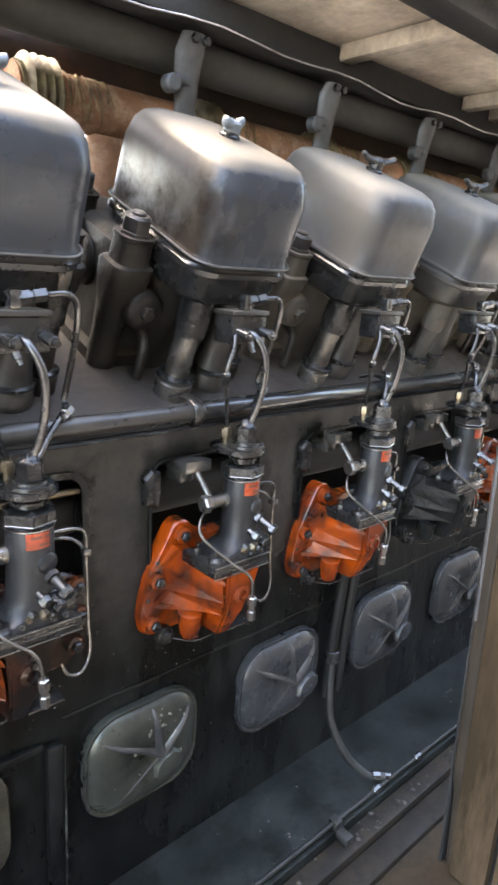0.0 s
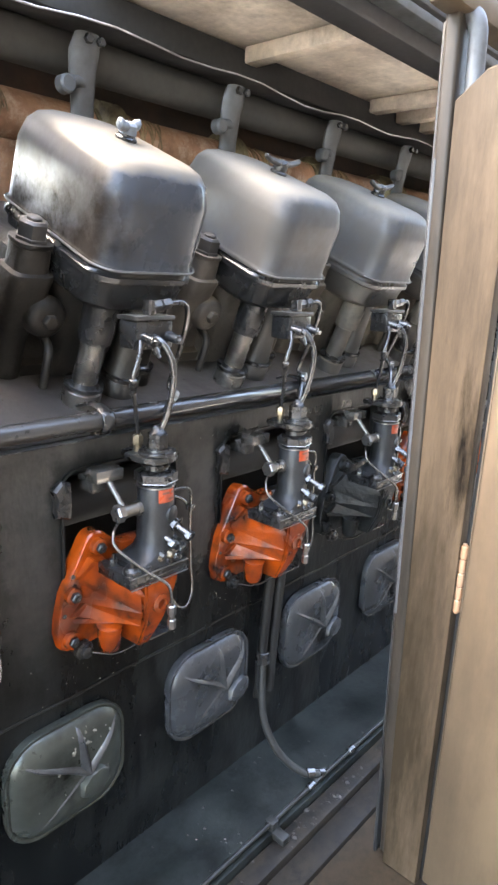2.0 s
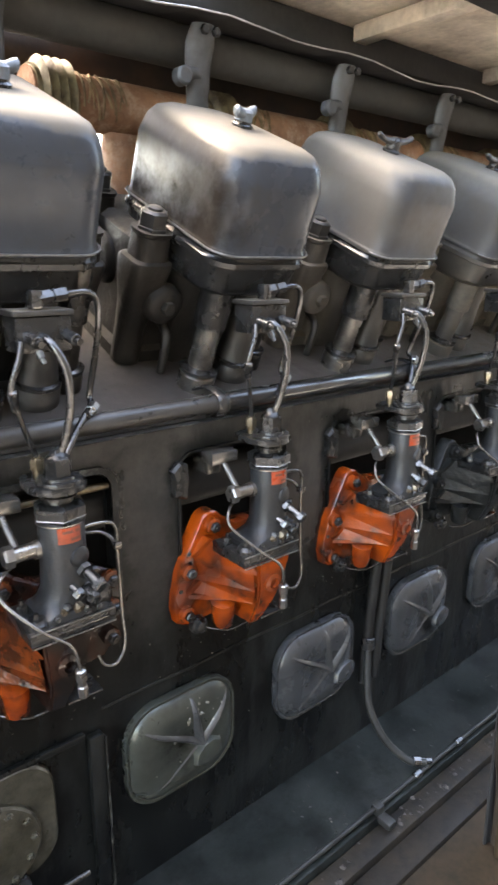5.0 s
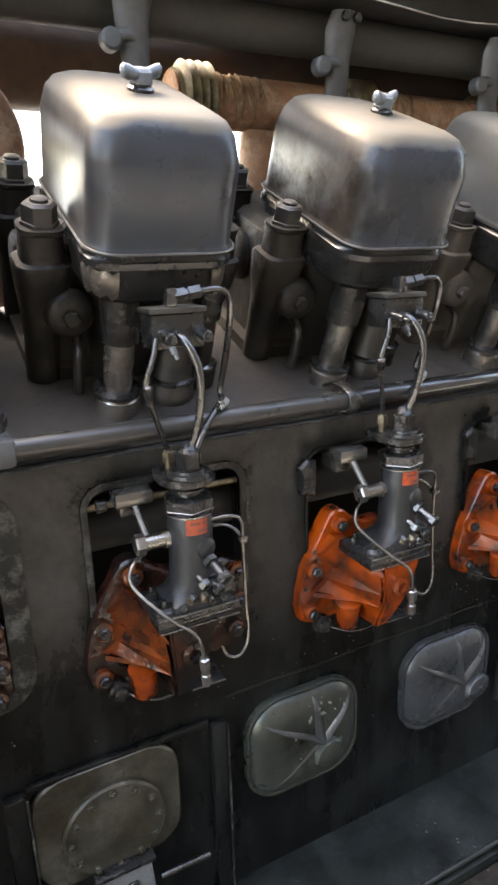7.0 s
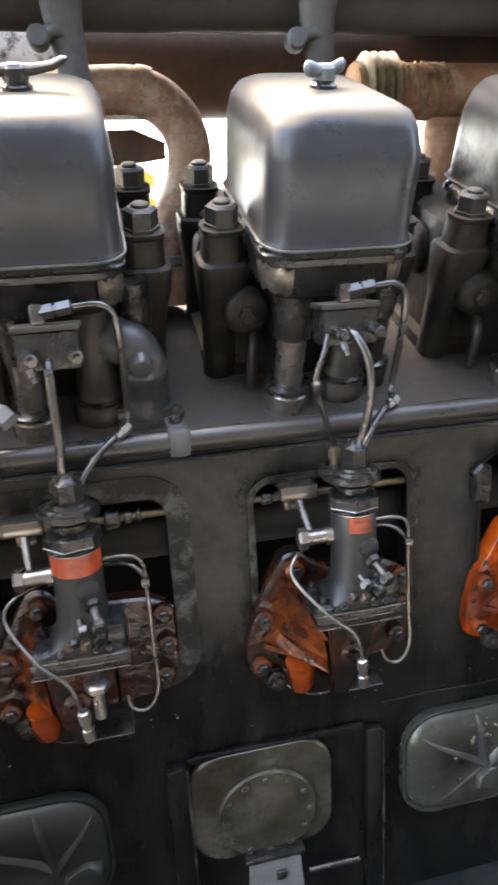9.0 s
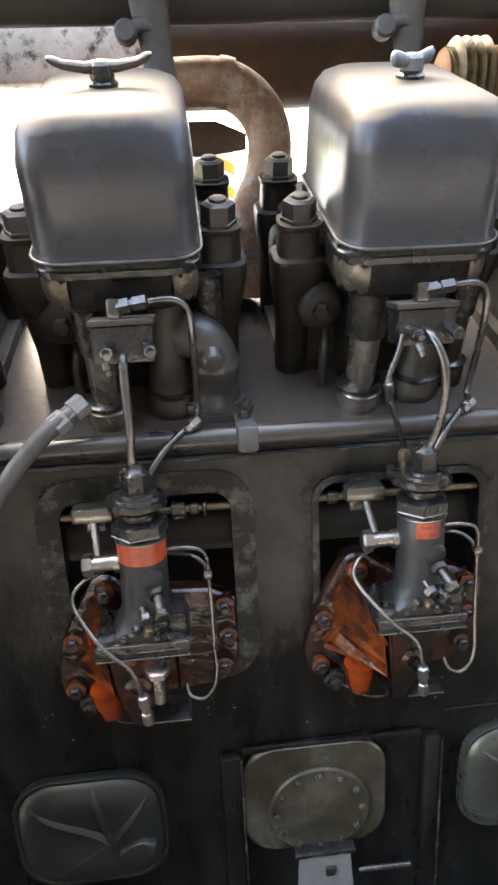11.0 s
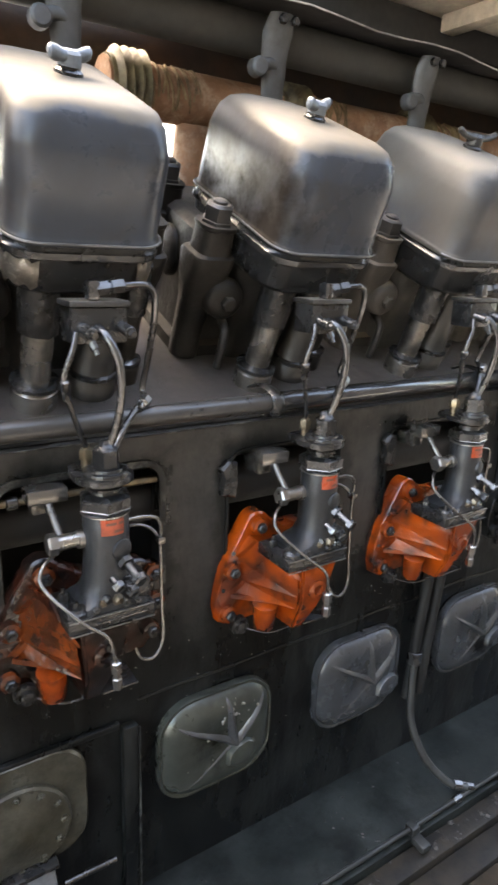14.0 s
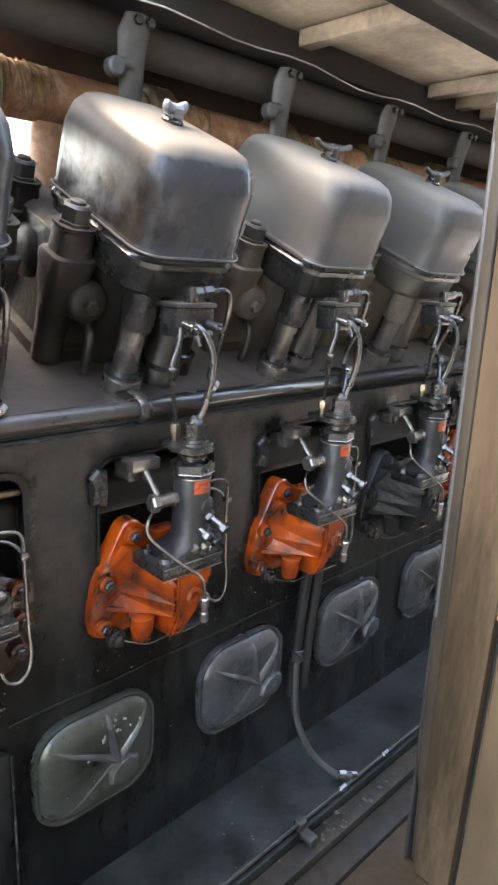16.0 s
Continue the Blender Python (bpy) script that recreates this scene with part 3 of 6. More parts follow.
def spline(pts, steps=6):
    pts = [Vector(p) for p in pts]
    ext = [pts[0] * 2 - pts[1]] + pts + [pts[-1] * 2 - pts[-2]]
    out = []
    for i in range(1, len(ext) - 2):
        p0, p1, p2, p3 = ext[i - 1:i + 3]
        for s in range(steps):
            t = s / steps
            out.append(0.5 * ((2 * p1) + (p2 - p0) * t + (2 * p0 - 5 * p1 + 4 * p2 - p3) * t * t + (3 * p1 - p0 - 3 * p2 + p3) * t ** 3))
    out.append(pts[-1])
    return out


def tube(bm, pts, r, seg=10, steps=6, smooth=True, radii=None):
    line = spline(pts, steps) if smooth else [Vector(p) for p in pts]
    rings = []
    u = None
    for i, p in enumerate(line):
        d = (line[min(i + 1, len(line) - 1)] - line[max(i - 1, 0)]).normalized()
        if u is None:
            u, v = frame_of(d)
        u = (u - d * u.dot(d)).normalized()
        v = d.cross(u)
        rr = r if radii is None else radii(i / (len(line) - 1)) * r
        rings.append([p + (u * math.cos(2 * math.pi * k / seg) + v * math.sin(2 * math.pi * k / seg)) * rr for k in range(seg)])
    return ring_mesh(bm, rings)


def rrect(w, h, r, n=6, cx=0.0, cy=0.0):
    """A rounded rectangle, anticlockwise."""
    out = []
    for k, (sx, sy) in enumerate(((1, 1), (-1, 1), (-1, -1), (1, -1))):
        ox, oy = cx + sx * (w / 2 - r), cy + sy * (h / 2 - r)
        for i in range(n + 1):
            a = math.pi / 2 * (k + i / n)
            out.append((ox + r * math.cos(a), oy + r * math.sin(a)))
    return out


def slab(bm, outline, y0, y1, bevel=0.0):
    """A flat piece in the x-z plane from y0 (front) back to y1, with a chamfered front edge."""
    cx = sum(p[0] for p in outline) / len(outline)
    cz = sum(p[1] for p in outline) / len(outline)

    def shrunk(k):
        out = []
        for x, z in outline:
            d = math.hypot(x - cx, z - cz)
            out.append((cx + (x - cx) * (1 - k / d), cz + (z - cz) * (1 - k / d)))
        return out
    rings = []
    if bevel:
        rings.append([(x, y0, z) for x, z in shrunk(bevel)])
        rings.append([(x, y0 + bevel, z) for x, z in outline])
    else:
        rings.append([(x, y0, z) for x, z in outline])
    rings.append([(x, y1, z) for x, z in outline])
    return ring_mesh(bm, rings)


def holed(bm, outer, holes, y0, y1):
    """A plate in the x-z plane with holes through it."""
    for y, back in ((y0, False), (y1, True)):
        edges = []
        for loop in (outer, *holes):
            vs = [bm.verts.new((x, y, z)) for x, z in loop]
            edges += [bm.edges.new((vs[i], vs[(i + 1) % len(vs)])) for i in range(len(vs))]
        bmesh.ops.triangle_fill(bm, use_beauty=True, use_dissolve=False, edges=edges, normal=(0, 1 if back else -1, 0))
    for loop in (outer, *holes):
        a = [bm.verts.new((x, y0, z)) for x, z in loop]
        b = [bm.verts.new((x, y1, z)) for x, z in loop]
        for i in range(len(a)):
            j = (i + 1) % len(a)
            bm.faces.new((a[i], a[j], b[j], b[i]))
    bmesh.ops.remove_doubles(bm, verts=bm.verts, dist=0.0001)
    return bm


# the bank's own directions: up along the cylinders, and away from the walkway along the deck
BANK = Matrix.Rotation(LEAN, 4, "X")
COVER_AT = Vector((0.013, -0.070, 0.345))   # middle of the cover's front foot, from the opening's top edge


def bank(x, d, n):
    """A point by its place across, in and up the leaning bank."""
    return COVER_AT + Vector((x, d * math.cos(LEAN) - n * math.sin(LEAN), d * math.sin(LEAN) + n * math.cos(LEAN)))


# ---------------------------------------------------------------- the building of the hood
def structure(name, bm, material, label, smooth=40):
    return tagged(part(name, bm, material, None, label, smooth), label, name.split("_")[0], kind="structure")


bm = bmesh.new()
box(bm, (-60, -60, -1.6), (60, 60, -1.5))
structure("ground", bm, GROUND, "dusty grey ballast ground beside the track")
# pale slab added beyond the hood to bounce sunlight inside
bm = bmesh.new()
box(bm, (-25, 2.3, -1.5), (25, 30, -0.25))
structure("pavement", bm, CONCRETE, "pale concrete platform added beyond the hood to bounce light")

# never seen: a dark wall added to keep low light off the engine's front
bm = bmesh.new()
box(bm, (-5.3, -5.7, -1.5), (26, -5.5, 8.6))
structure("wall_near", bm, BLOCKER, "unseen dark wall added to block low light")

# never seen: added to shade the low left of the engine
bm = bmesh.new()
box(bm, (-3.2, -0.43, 0.152), (-1.12, -0.39, Z0 + 0.90), 0.006)
structure("wall_left", bm, TAN, "unseen tan hood side added to block light from the left")

bm = bmesh.new()
box(bm, (-3.2, -1.35, 0.11), (3.4, -0.335, 0.15), 0.004)
structure("floor", bm, FLOOR, "brown dusty steel walkway plate beside the engine")

bm = bmesh.new()
slab(bm, [(XL, 0.0), (XR, 0.0), (XR, 0.19), (XL, 0.19)], -0.215, 0.05, 0.006)
structure("ledge", bm, LEDGE, "dark oily steel ledge along the engine's foot")
bm = bmesh.new()
box(bm, (XL, -0.268, 0.02), (XR, -0.217, 0.172), 0.006)
structure("trim_sill", bm, SILL, "grimy dark sill beside the ledge")
bm = bmesh.new()
box(bm, (XL, -0.333, 0.02), (XR, -0.271, 0.158), 0.006)
structure("trim_sill_outer", bm, SILL, "grimy dark sill beside the walkway")

# roof lining, cross ribs and side beam
ROOFS = ((0.20, 3.4),)   # no roof over the first cylinders, unseen there, to let sky light in; the strip above the doorway is open
for x0, x1 in ROOFS:
    bm = bmesh.new()
    box(bm, (x0, 0.03, Z0 + 0.95), (x1, 1.45, Z0 + 0.97))
    structure("ceiling", bm, ROOF, "cream painted roof lining of the engine hood")
    bm = bmesh.new()
    box(bm, (x0, -0.055, Z0 + 0.895), (x1, 0.028, Z0 + 0.97), 0.01)
    structure("trim_roof_beam", bm, BEAM, "dark lengthwise beam along the roof's edge")
bm = bmesh.new()
box(bm, (-0.10, 0.40, Z0 + 0.87), (3.4, 0.60, Z0 + 0.945), 0.01)
structure("trim_roof_girder", bm, BEAM, "dark lengthwise girder under the roof lining")
for x in (0.725, 1.36, 1.54, 1.72):
    bm = bmesh.new()
    box(bm, (x, 0.035, Z0 + 0.905), (x + 0.05, 0.398, Z0 + 0.948), 0.006)
    structure("trim_roof_rib", bm, ROOF, "cream painted cross rib under the roof lining")
bm = bmesh.new()
box(bm, (0.30, -0.112, Z0 + 0.925), (3.4, -0.060, Z0 + 0.965), 0.008)
structure("trim_gutter", bm, BRACKET, "pale grey gutter strip outside the roof beam")
bm = bmesh.new()
box(bm, (0.30, -0.190, Z0 + 0.90), (3.4, -0.172, Z0 + 0.915), 0.003)
structure("trim_rail", bm, BEAM, "thin dark rail above the doorway")
bm = bmesh.new()
box(bm, (0.36, -0.40, Z0 + 0.785), (3.4, -0.350, Z0 + 0.835), 0.008)
structure("trim_lintel", bm, TAN, "tan door lintel along the hood's side")

bm = bmesh.new()
box(bm, (-3.2, 1.50, 0.0), (3.4, 1.56, Z0 - 0.6))
box(bm, (-3.2, 1.50, Z0 + 0.90), (3.4, 1.56, Z0 + 0.97))
for x in (-3.2, -1.5, 0.25, 2.0, 3.3):
    box(bm, (x, 1.505, Z0 - 0.6), (x + 0.08, 1.555, Z0 + 0.90))
structure("wall_far", bm, TAN, "tan far side of the hood with open door bays")
bm = bmesh.new()
box(bm, (3.4, -0.42, 0.0), (3.5, 1.56, Z0 + 0.97))
structure("wall_right_end", bm, TAN, "tan bulkhead that closes the hood")

# door pillar with its flange, and the open door leaf hinged to it
pillar = tagged(new("door_pillar"), "tan painted hood pillar with sooty worn edges", "pillar", kind="structure")
pillar.location = (0.418, 0, 0)
bm = bmesh.new()
ring_mesh(bm, [[(cx + x, -0.411 + y, z) for x, y in rrect(w, 0.028, 0.007, 3)] for z, cx, w in ((0.152, 0.036, 0.018), (0.34, 0.033, 0.024), (0.40, 0.0235, 0.043), (0.44, 0.0225, 0.045), (Z0 + 0.80, 0.0225, 0.045))])
for v in bm.verts:
    v.co.y += 0.046 * (v.co.z - 0.3) / 1.7
part("post", bm, POSTGREY, pillar)
bm = bmesh.new()
box(bm, (0.012, -0.396, 0.152), (0.04, -0.388, Z0 + 0.78), 0.003)
for v in bm.verts:
    v.co.y += 0.046 * (v.co.z - 0.3) / 1.7
part("door_seal", bm, RUBBER, pillar, "dark rubber door seal")
bm = bmesh.new()
tube(bm, [(0.03, -0.41, Z0 + 0.60), (0.03, -0.405, Z0 + 0.70), (0.03, -0.40, Z0 + 0.77), (0.035, -0.37, Z0 + 0.80)], 0.016, seg=14)
part("corner_tube", bm, BRACKET, pillar, "grey painted corner tube")
bm = bmesh.new()
slab(bm, [(-0.508, 0.152), (-0.427, 0.152), (-0.390, Z0 + 0.652), (-0.440, Z0 + 0.692), (-0.500, Z0 + 0.705)], 0.0, 0.03, 0.004)
bmesh.ops.transform(bm, matrix=Matrix(((0, 1, 0, 0), (1, 0, 0, 0), (0, 0, 1, 0), (0, 0, 0, 1))), verts=bm.verts)
part("flange", bm, POST, pillar)
bm = bmesh.new()
rod(bm, (0.0015, -0.3880, 0.78), (0.0015, -0.3645, Z0 + 0.56), 0.0032)
part("edge_bead", bm, POST_GLINT, pillar, "bluish strip painted as the sky's reflection on the post")
# black strip set back in the door gap to paint its shade
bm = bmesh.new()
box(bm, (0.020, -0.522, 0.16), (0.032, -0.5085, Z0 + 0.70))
part("gap_seal", bm, INSIDE, pillar, "black strip painted as the shade in the gap by the hinge")

door = tagged(new("door_1"), "open tan steel hood door with sooty stains", "door", kind="structure")
door.location = (0.427, -0.5175, 0)
bm = bmesh.new()
box(bm, (0.0, -0.30, 0.165), (0.035, 0.0, Z0 + 0.70), 0.006)
part("leaf", bm, TAN, door)
bm = bmesh.new()
rod(bm, (0.002, 0.008, Z0 - 0.274), (0.002, 0.008, Z0 - 0.126), 0.0045, edge=0.001)
hinge = part("hinge", bm, HINGE, door, "worn orange-brown hinge")
for i in range(5):
    bm = bmesh.new()
    rod(bm, (0.002, 0.008, Z0 - 0.270 + i * 0.0284), (0.002, 0.008, Z0 - 0.2445 + i * 0.0284), 0.0072 - 0.0004 * (i % 2), edge=0.001)
    part("knuckle", bm, HINGE, hinge)
bm = bmesh.new()
box(bm, (-0.0025, -0.004, 0.34), (0.0, -0.0015, Z0 + 0.69), 0.0008)
part("bare_edge", bm, TAN, door, "rubbed bare edge along the gap")

# ---------------------------------------------------------------- the engine's block
block = thing("engine_block", (0, 0, Z0), "dark oily diesel engine block with pump openings", "engine")
holes = [rrect(0.262, 0.30, 0.03, 5, k * PITCH + 0.012, -0.15) for k in BAYS if XL < k * PITCH - 0.14 and k * PITCH + 0.16 < XR]
bm = bmesh.new()
holed(bm, [(XL, -0.915), (XR, -0.915), (XR, 0.052), (XL, 0.052)], holes, 0.0, 0.03)
part("side_plate", bm, BLOCK, block, smooth=0)
bm = bmesh.new()
box(bm, (XL, 0.018, 0.0535), (XR, 0.04, 0.081), 0.003)
part("joint_strip", bm, BLOCK, block)
# thin speckled rod that paints the highlight along the plate's top edge
bm = bmesh.new()
tube(bm, [(XL + i * 0.1, -0.0008 - 0.0006 * math.sin(i * 1.9), 0.0525) for i in range(44)], 0.0016, seg=6, steps=2)
part("plate_edge", bm, FRAMEWORN, block, "speckled strip painted as the side plate's edge highlight")
bm = bmesh.new()
a, b = bank(0, -0.010, -0.281), bank(0, 0.75, -0.281)
ring_mesh(bm, [[(x, a.y, a.z), (x, b.y, b.z), (x, b.y, b.z - 0.03), (x, a.y, a.z - 0.03)] for x in (XL, XR)])
part("deck", bm, DECK, block, "dusty sloping cylinder deck", smooth=0)
bm = bmesh.new()
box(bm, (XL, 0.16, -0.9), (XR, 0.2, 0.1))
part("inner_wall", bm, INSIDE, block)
bm = bmesh.new()
ring_mesh(bm, [[(x, 0.47, 0.20), (x, 0.50, 0.285), (x, 0.56, 0.30), (x, 0.62, 0.43), (x, 0.95, 0.43), (x, 1.05, 0.0), (x, 0.5, 0.0)] for x in (XL, XR)])
part("far_bank", bm, CAST, block, "black casting of the opposite bank", smooth=0)
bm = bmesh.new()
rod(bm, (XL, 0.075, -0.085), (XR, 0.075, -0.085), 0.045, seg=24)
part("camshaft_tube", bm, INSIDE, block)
bm = bmesh.new()
rod(bm, (XL, 0.012, -0.030), (-0.235, 0.012, -0.030), 0.0065)
part("control_rod", bm, BRASS, block, "worn brass-coloured control rod")
for x, w, r in ((-2 * PITCH + 0.062, 0.022, 0.017), (-2 * PITCH + 0.086, 0.014, 0.011), (-2 * PITCH + 0.102, 0.008, 0.013), (-PITCH - 0.095, 0.018, 0.012)):
    bm = bmesh.new()
    rod(bm, (x - w / 2, 0.012, -0.030), (x + w / 2, 0.012, -0.030), r, seg=16, edge=0.002)
    part("rod_collar", bm, TUBE, block, "bright steel collar")
for k in range(0, 6):
    bm = bmesh.new()
    slab(bm, [(k * PITCH - 0.122 + x, -0.046 + z) for x, z in ((-0.018, -0.03), (0.012, -0.038), (0.018, -0.005), (0.014, 0.03), (-0.004, 0.036), (-0.020, 0.022), (-0.016, 0.0))], -0.016, -0.0015, 0.005)
    part("lever_bearing", bm, IRON, block)
bm = bmesh.new()
tube(bm, [(-0.30 + i * 0.1, -0.001, -0.452 + 0.002 * math.sin(i * 2.3)) for i in range(30)], 0.0035, seg=6, steps=2)
part("weld_bead", bm, BLOCK, block)
for x, w in ((-0.685, 0.035), (-0.322, 0.03)):
    bm = bmesh.new()
    box(bm, (x - w / 2, -0.022, -0.91), (x + w / 2, -0.002, -0.49), 0.005)
    part("rib", bm, BLOCK, block)
for x, w in ((-0.666, 0.004), (-0.3055, 0.004)):
    bm = bmesh.new()
    box(bm, (x - w / 2, -0.0245, -0.91), (x + w / 2, -0.0205, -0.495), 0.001)
    part("worn_rib_edge", bm, FRAMEWORN, block, "rubbed pale edge of a rib")
bm = bmesh.new()
box(bm, (-0.665, -0.014, -0.493), (-0.34, -0.002, -0.48), 0.003)
part("rib", bm, BLOCK, block)

for k in BAYS:
    if not (XL < k * PITCH - 0.16 and k * PITCH + 0.18 < XR):
        continue
    wide = {-2: 0.036, -1: 0.011}.get(k, 0.005)
    x = k * PITCH + 0.012
    bm = bmesh.new()
    holed(bm, rrect(0.262 + 2 * wide, 0.30 + 2 * wide, 0.03 + wide, 5, x, -0.15), [rrect(0.262, 0.30, 0.03, 5, x, -0.15)], -0.005, -0.001)
    part("opening_rim", bm, FRAMEWORN if k < 0 else BLOCK, block, "scraped bare edge round the opening", smooth=0)


# ---------------------------------------------------------------- cylinder heads
def make_head(casting, scraped=False, first=None, rocker=BLACKBOX):
    h = thing("cylinder_head", (0, 0, Z0), "oily black cylinder head with scraped rocker box corners" if scraped else "grimy cast iron cylinder head with stud columns", "cylinder head", "heads in the bank")
    bm = bmesh.new()
    rings = []
    for n, w, dd, r in ((-0.082, 0.165, 0.28, 0.05), (-0.076, 0.188, 0.305, 0.048), (-0.066, 0.203, 0.322, 0.046), (-0.022, 0.209, 0.330, 0.043)):
        rings.append([bank(x, y + 0.1675, n) for x, y in rrect(w, dd, r, 5)])
    ring_mesh(bm, rings)
    rb = part("rocker_box", bm, rocker, h)
    bm = bmesh.new()
    rings = []
    for n, w, dd, r in ((-0.0215, 0.214, 0.338, 0.044), (-0.019, 0.219, 0.345, 0.045), (-0.010, 0.219, 0.345, 0.045), (-0.0075, 0.213, 0.338, 0.044), (-0.001, 0.209, 0.334, 0.043)):
        rings.append([bank(x, y + 0.1675, n) for x, y in rrect(w, dd, r, 6)])
    ring_mesh(bm, rings)
    part("box_flange", bm, rocker, rb)
    if scraped:
        # bare metal where the front corners have been knocked
        for sx, a0, a1 in ((-1, 168, 262), (1, 282, 340)):
            bm = bmesh.new()
            rings = []
            for n, q in ((-0.064, -0.0015), (-0.060, 0.0012), (-0.045, 0.0016), (-0.030, 0.0014), (-0.025, -0.001)):
                ring = []
                for i in range(9):
                    a = radians(a0 + (a1 - a0) * i / 8)
                    rr = 0.0445 + q - (0.003 if n < -0.05 else 0.0)
                    ring.append(bank(sx * 0.0605 + rr * math.cos(a), 0.1675 - 0.1215 + rr * math.sin(a), n + 0.004 * math.sin(i * 2.4)))
                rings.append(ring)
            ring_mesh(bm, rings, caps=False, closed=False)
            part("scraped_corner", bm, SCRAPED, rb, "bare scraped metal corner")
    bm = bmesh.new()
    rings = []
    for n, w, dd, r in ((-0.281, 0.325, 0.29, 0.03), (-0.258, 0.325, 0.29, 0.03), (-0.252, 0.29, 0.26, 0.03), (-0.20, 0.27, 0.25, 0.035), (-0.15, 0.285, 0.26, 0.05), (-0.10, 0.30, 0.27, 0.05), (-0.05, 0.29, 0.27, 0.05), (-0.038, 0.26, 0.24, 0.04)):
        rings.append([bank(x, y + 0.30, n) for x, y in rrect(w, dd, r, 5)])
    ring_mesh(bm, rings)
    part("casting", bm, casting, h)
    bm = bmesh.new()
    rings = []
    for n, w, dd, r in ((-0.281, 0.13, 0.12, 0.03), (-0.20, 0.13, 0.12, 0.04), (-0.12, 0.16, 0.17, 0.05), (-0.06, 0.17, 0.22, 0.05)):
        rings.append([bank(x, y + 0.20, n) for x, y in rrect(w, dd, r, 4)])
    ring_mesh(bm, rings)
    part("front_casting", bm, casting, h)
    up = bank(0, 0, 1) - bank(0, 0, 0)
    out = bank(0, -1, 0) - bank(0, 0, 0)
    for sx in (-1, 1):
        for d in (0.15, 0.36):
            # a round boss on a broad shoulder that narrows down to the deck
            bm = bmesh.new()
            rings = []
            for n, w, r, back in ((-0.278, 0.056, 0.026, 0.020), (-0.21, 0.056, 0.026, 0.020), (-0.155, 0.064, 0.028, 0.014), (-0.105, 0.078, 0.024, 0.008), (-0.070, 0.082, 0.020, 0.004), (-0.064, 0.078, 0.020, 0.002),
                                  (-0.060, 0.064, 0.020, 0.0), (-0.020, 0.061, 0.020, 0.0), (-0.017, 0.066, 0.022, 0.0), (-0.011, 0.066, 0.022, 0.0)):
                rings.append([bank(sx * 0.140 + x, d + back + y, n) for x, y in rrect(w, w, r, 4)])
            ring_mesh(bm, rings)
            st = part("stud_column", bm, casting, h)
            bm = bmesh.new()
            a = bank(sx * 0.140, d, -0.006)
            turned(bm, a, a + up, [(-0.005, 0.028), (0.0, 0.028), (0.001, 0.0255), (0.024, 0.0255), (0.028, 0.020)], 6)
            turned(bm, a + up * 0.027, a + up, [(0, 0.013), (0.005, 0.013), (0.007, 0.010)], 12)
            part("stud_nut", bm, DUSTIRON, st)
        bm = bmesh.new()
        a = bank(sx * 0.106, 0.132, -0.142)
        turned(bm, a, a + out, [(0, 0.040), (0.016, 0.037), (0.022, 0.030), (0.023, 0.017)], 20)
        boss = part("port_boss", bm, casting, h)
        bm = bmesh.new()
        hexbolt(bm, a + out * 0.022, out, 0.014, 0.013)
        part("plug", bm, casting, boss)
        bm = bmesh.new()
        a = bank(sx * 0.142, 0.29, -0.12)
        turned(bm, a, a + Vector((sx, 0, 0)), [(0, 0.05), (0.012, 0.048), (0.018, 0.04), (0.02, 0.02)], 22)
        part("side_boss", bm, casting, h)
        bm = bmesh.new()
        tube(bm, [bank(sx * 0.096, 0.105, -0.277), bank(sx * 0.097, 0.104, -0.225), bank(sx * 0.094, 0.114, -0.200), bank(sx * 0.088, 0.150, -0.190)], 0.0085, seg=10)
        part("drain_tube", bm, DUSTIRON, h, "thin dusty drain tube")
    for x, d, r, c, slim in ((-0.048, 0.05, 0.0235, first or RODTUBE, True), (0.052, 0.075, 0.026, DUSTIRON, False), (0.118, 0.10, 0.018, casting, True)):
        bm = bmesh.new()
        a, b = bank(x, d, -0.281), bank(x, d, -0.06)
        if slim:
            turned(bm, a, b, [(0, r * 1.55), (0.030, r * 1.55), (0.034, r * 1.35), (0.042, r * 1.3), (0.046, r), (0.215, r)], 20)
        else:
            turned(bm, a, b, [(0, r * 1.6), (0.028, r * 1.6), (0.033, r * 1.45), (0.10, r * 1.12), (0.16, r * 0.92), (0.215, r * 0.9)], 20)
        tb = part("pushrod_tube", bm, c, h)
        bm = bmesh.new()
        turned(bm, a, b, [(0.034, r * 1.50), (0.037, r * 1.62), (0.043, r * 1.62), (0.047, r * 1.2)], 20)
        part("seal_ring", bm, TUBE, tb)
        if slim:
            bm = bmesh.new()
            turned(bm, a, b, [(0.128, r * 1.02), (0.131, r * 1.3), (0.160, r * 1.34), (0.215, r * 1.34)], 20)
            part("upper_sleeve", bm, casting if casting is DUSTCAST_PALE else IRON, tb, "" if casting is DUSTCAST_PALE else "black oily upper sleeve")
    return h


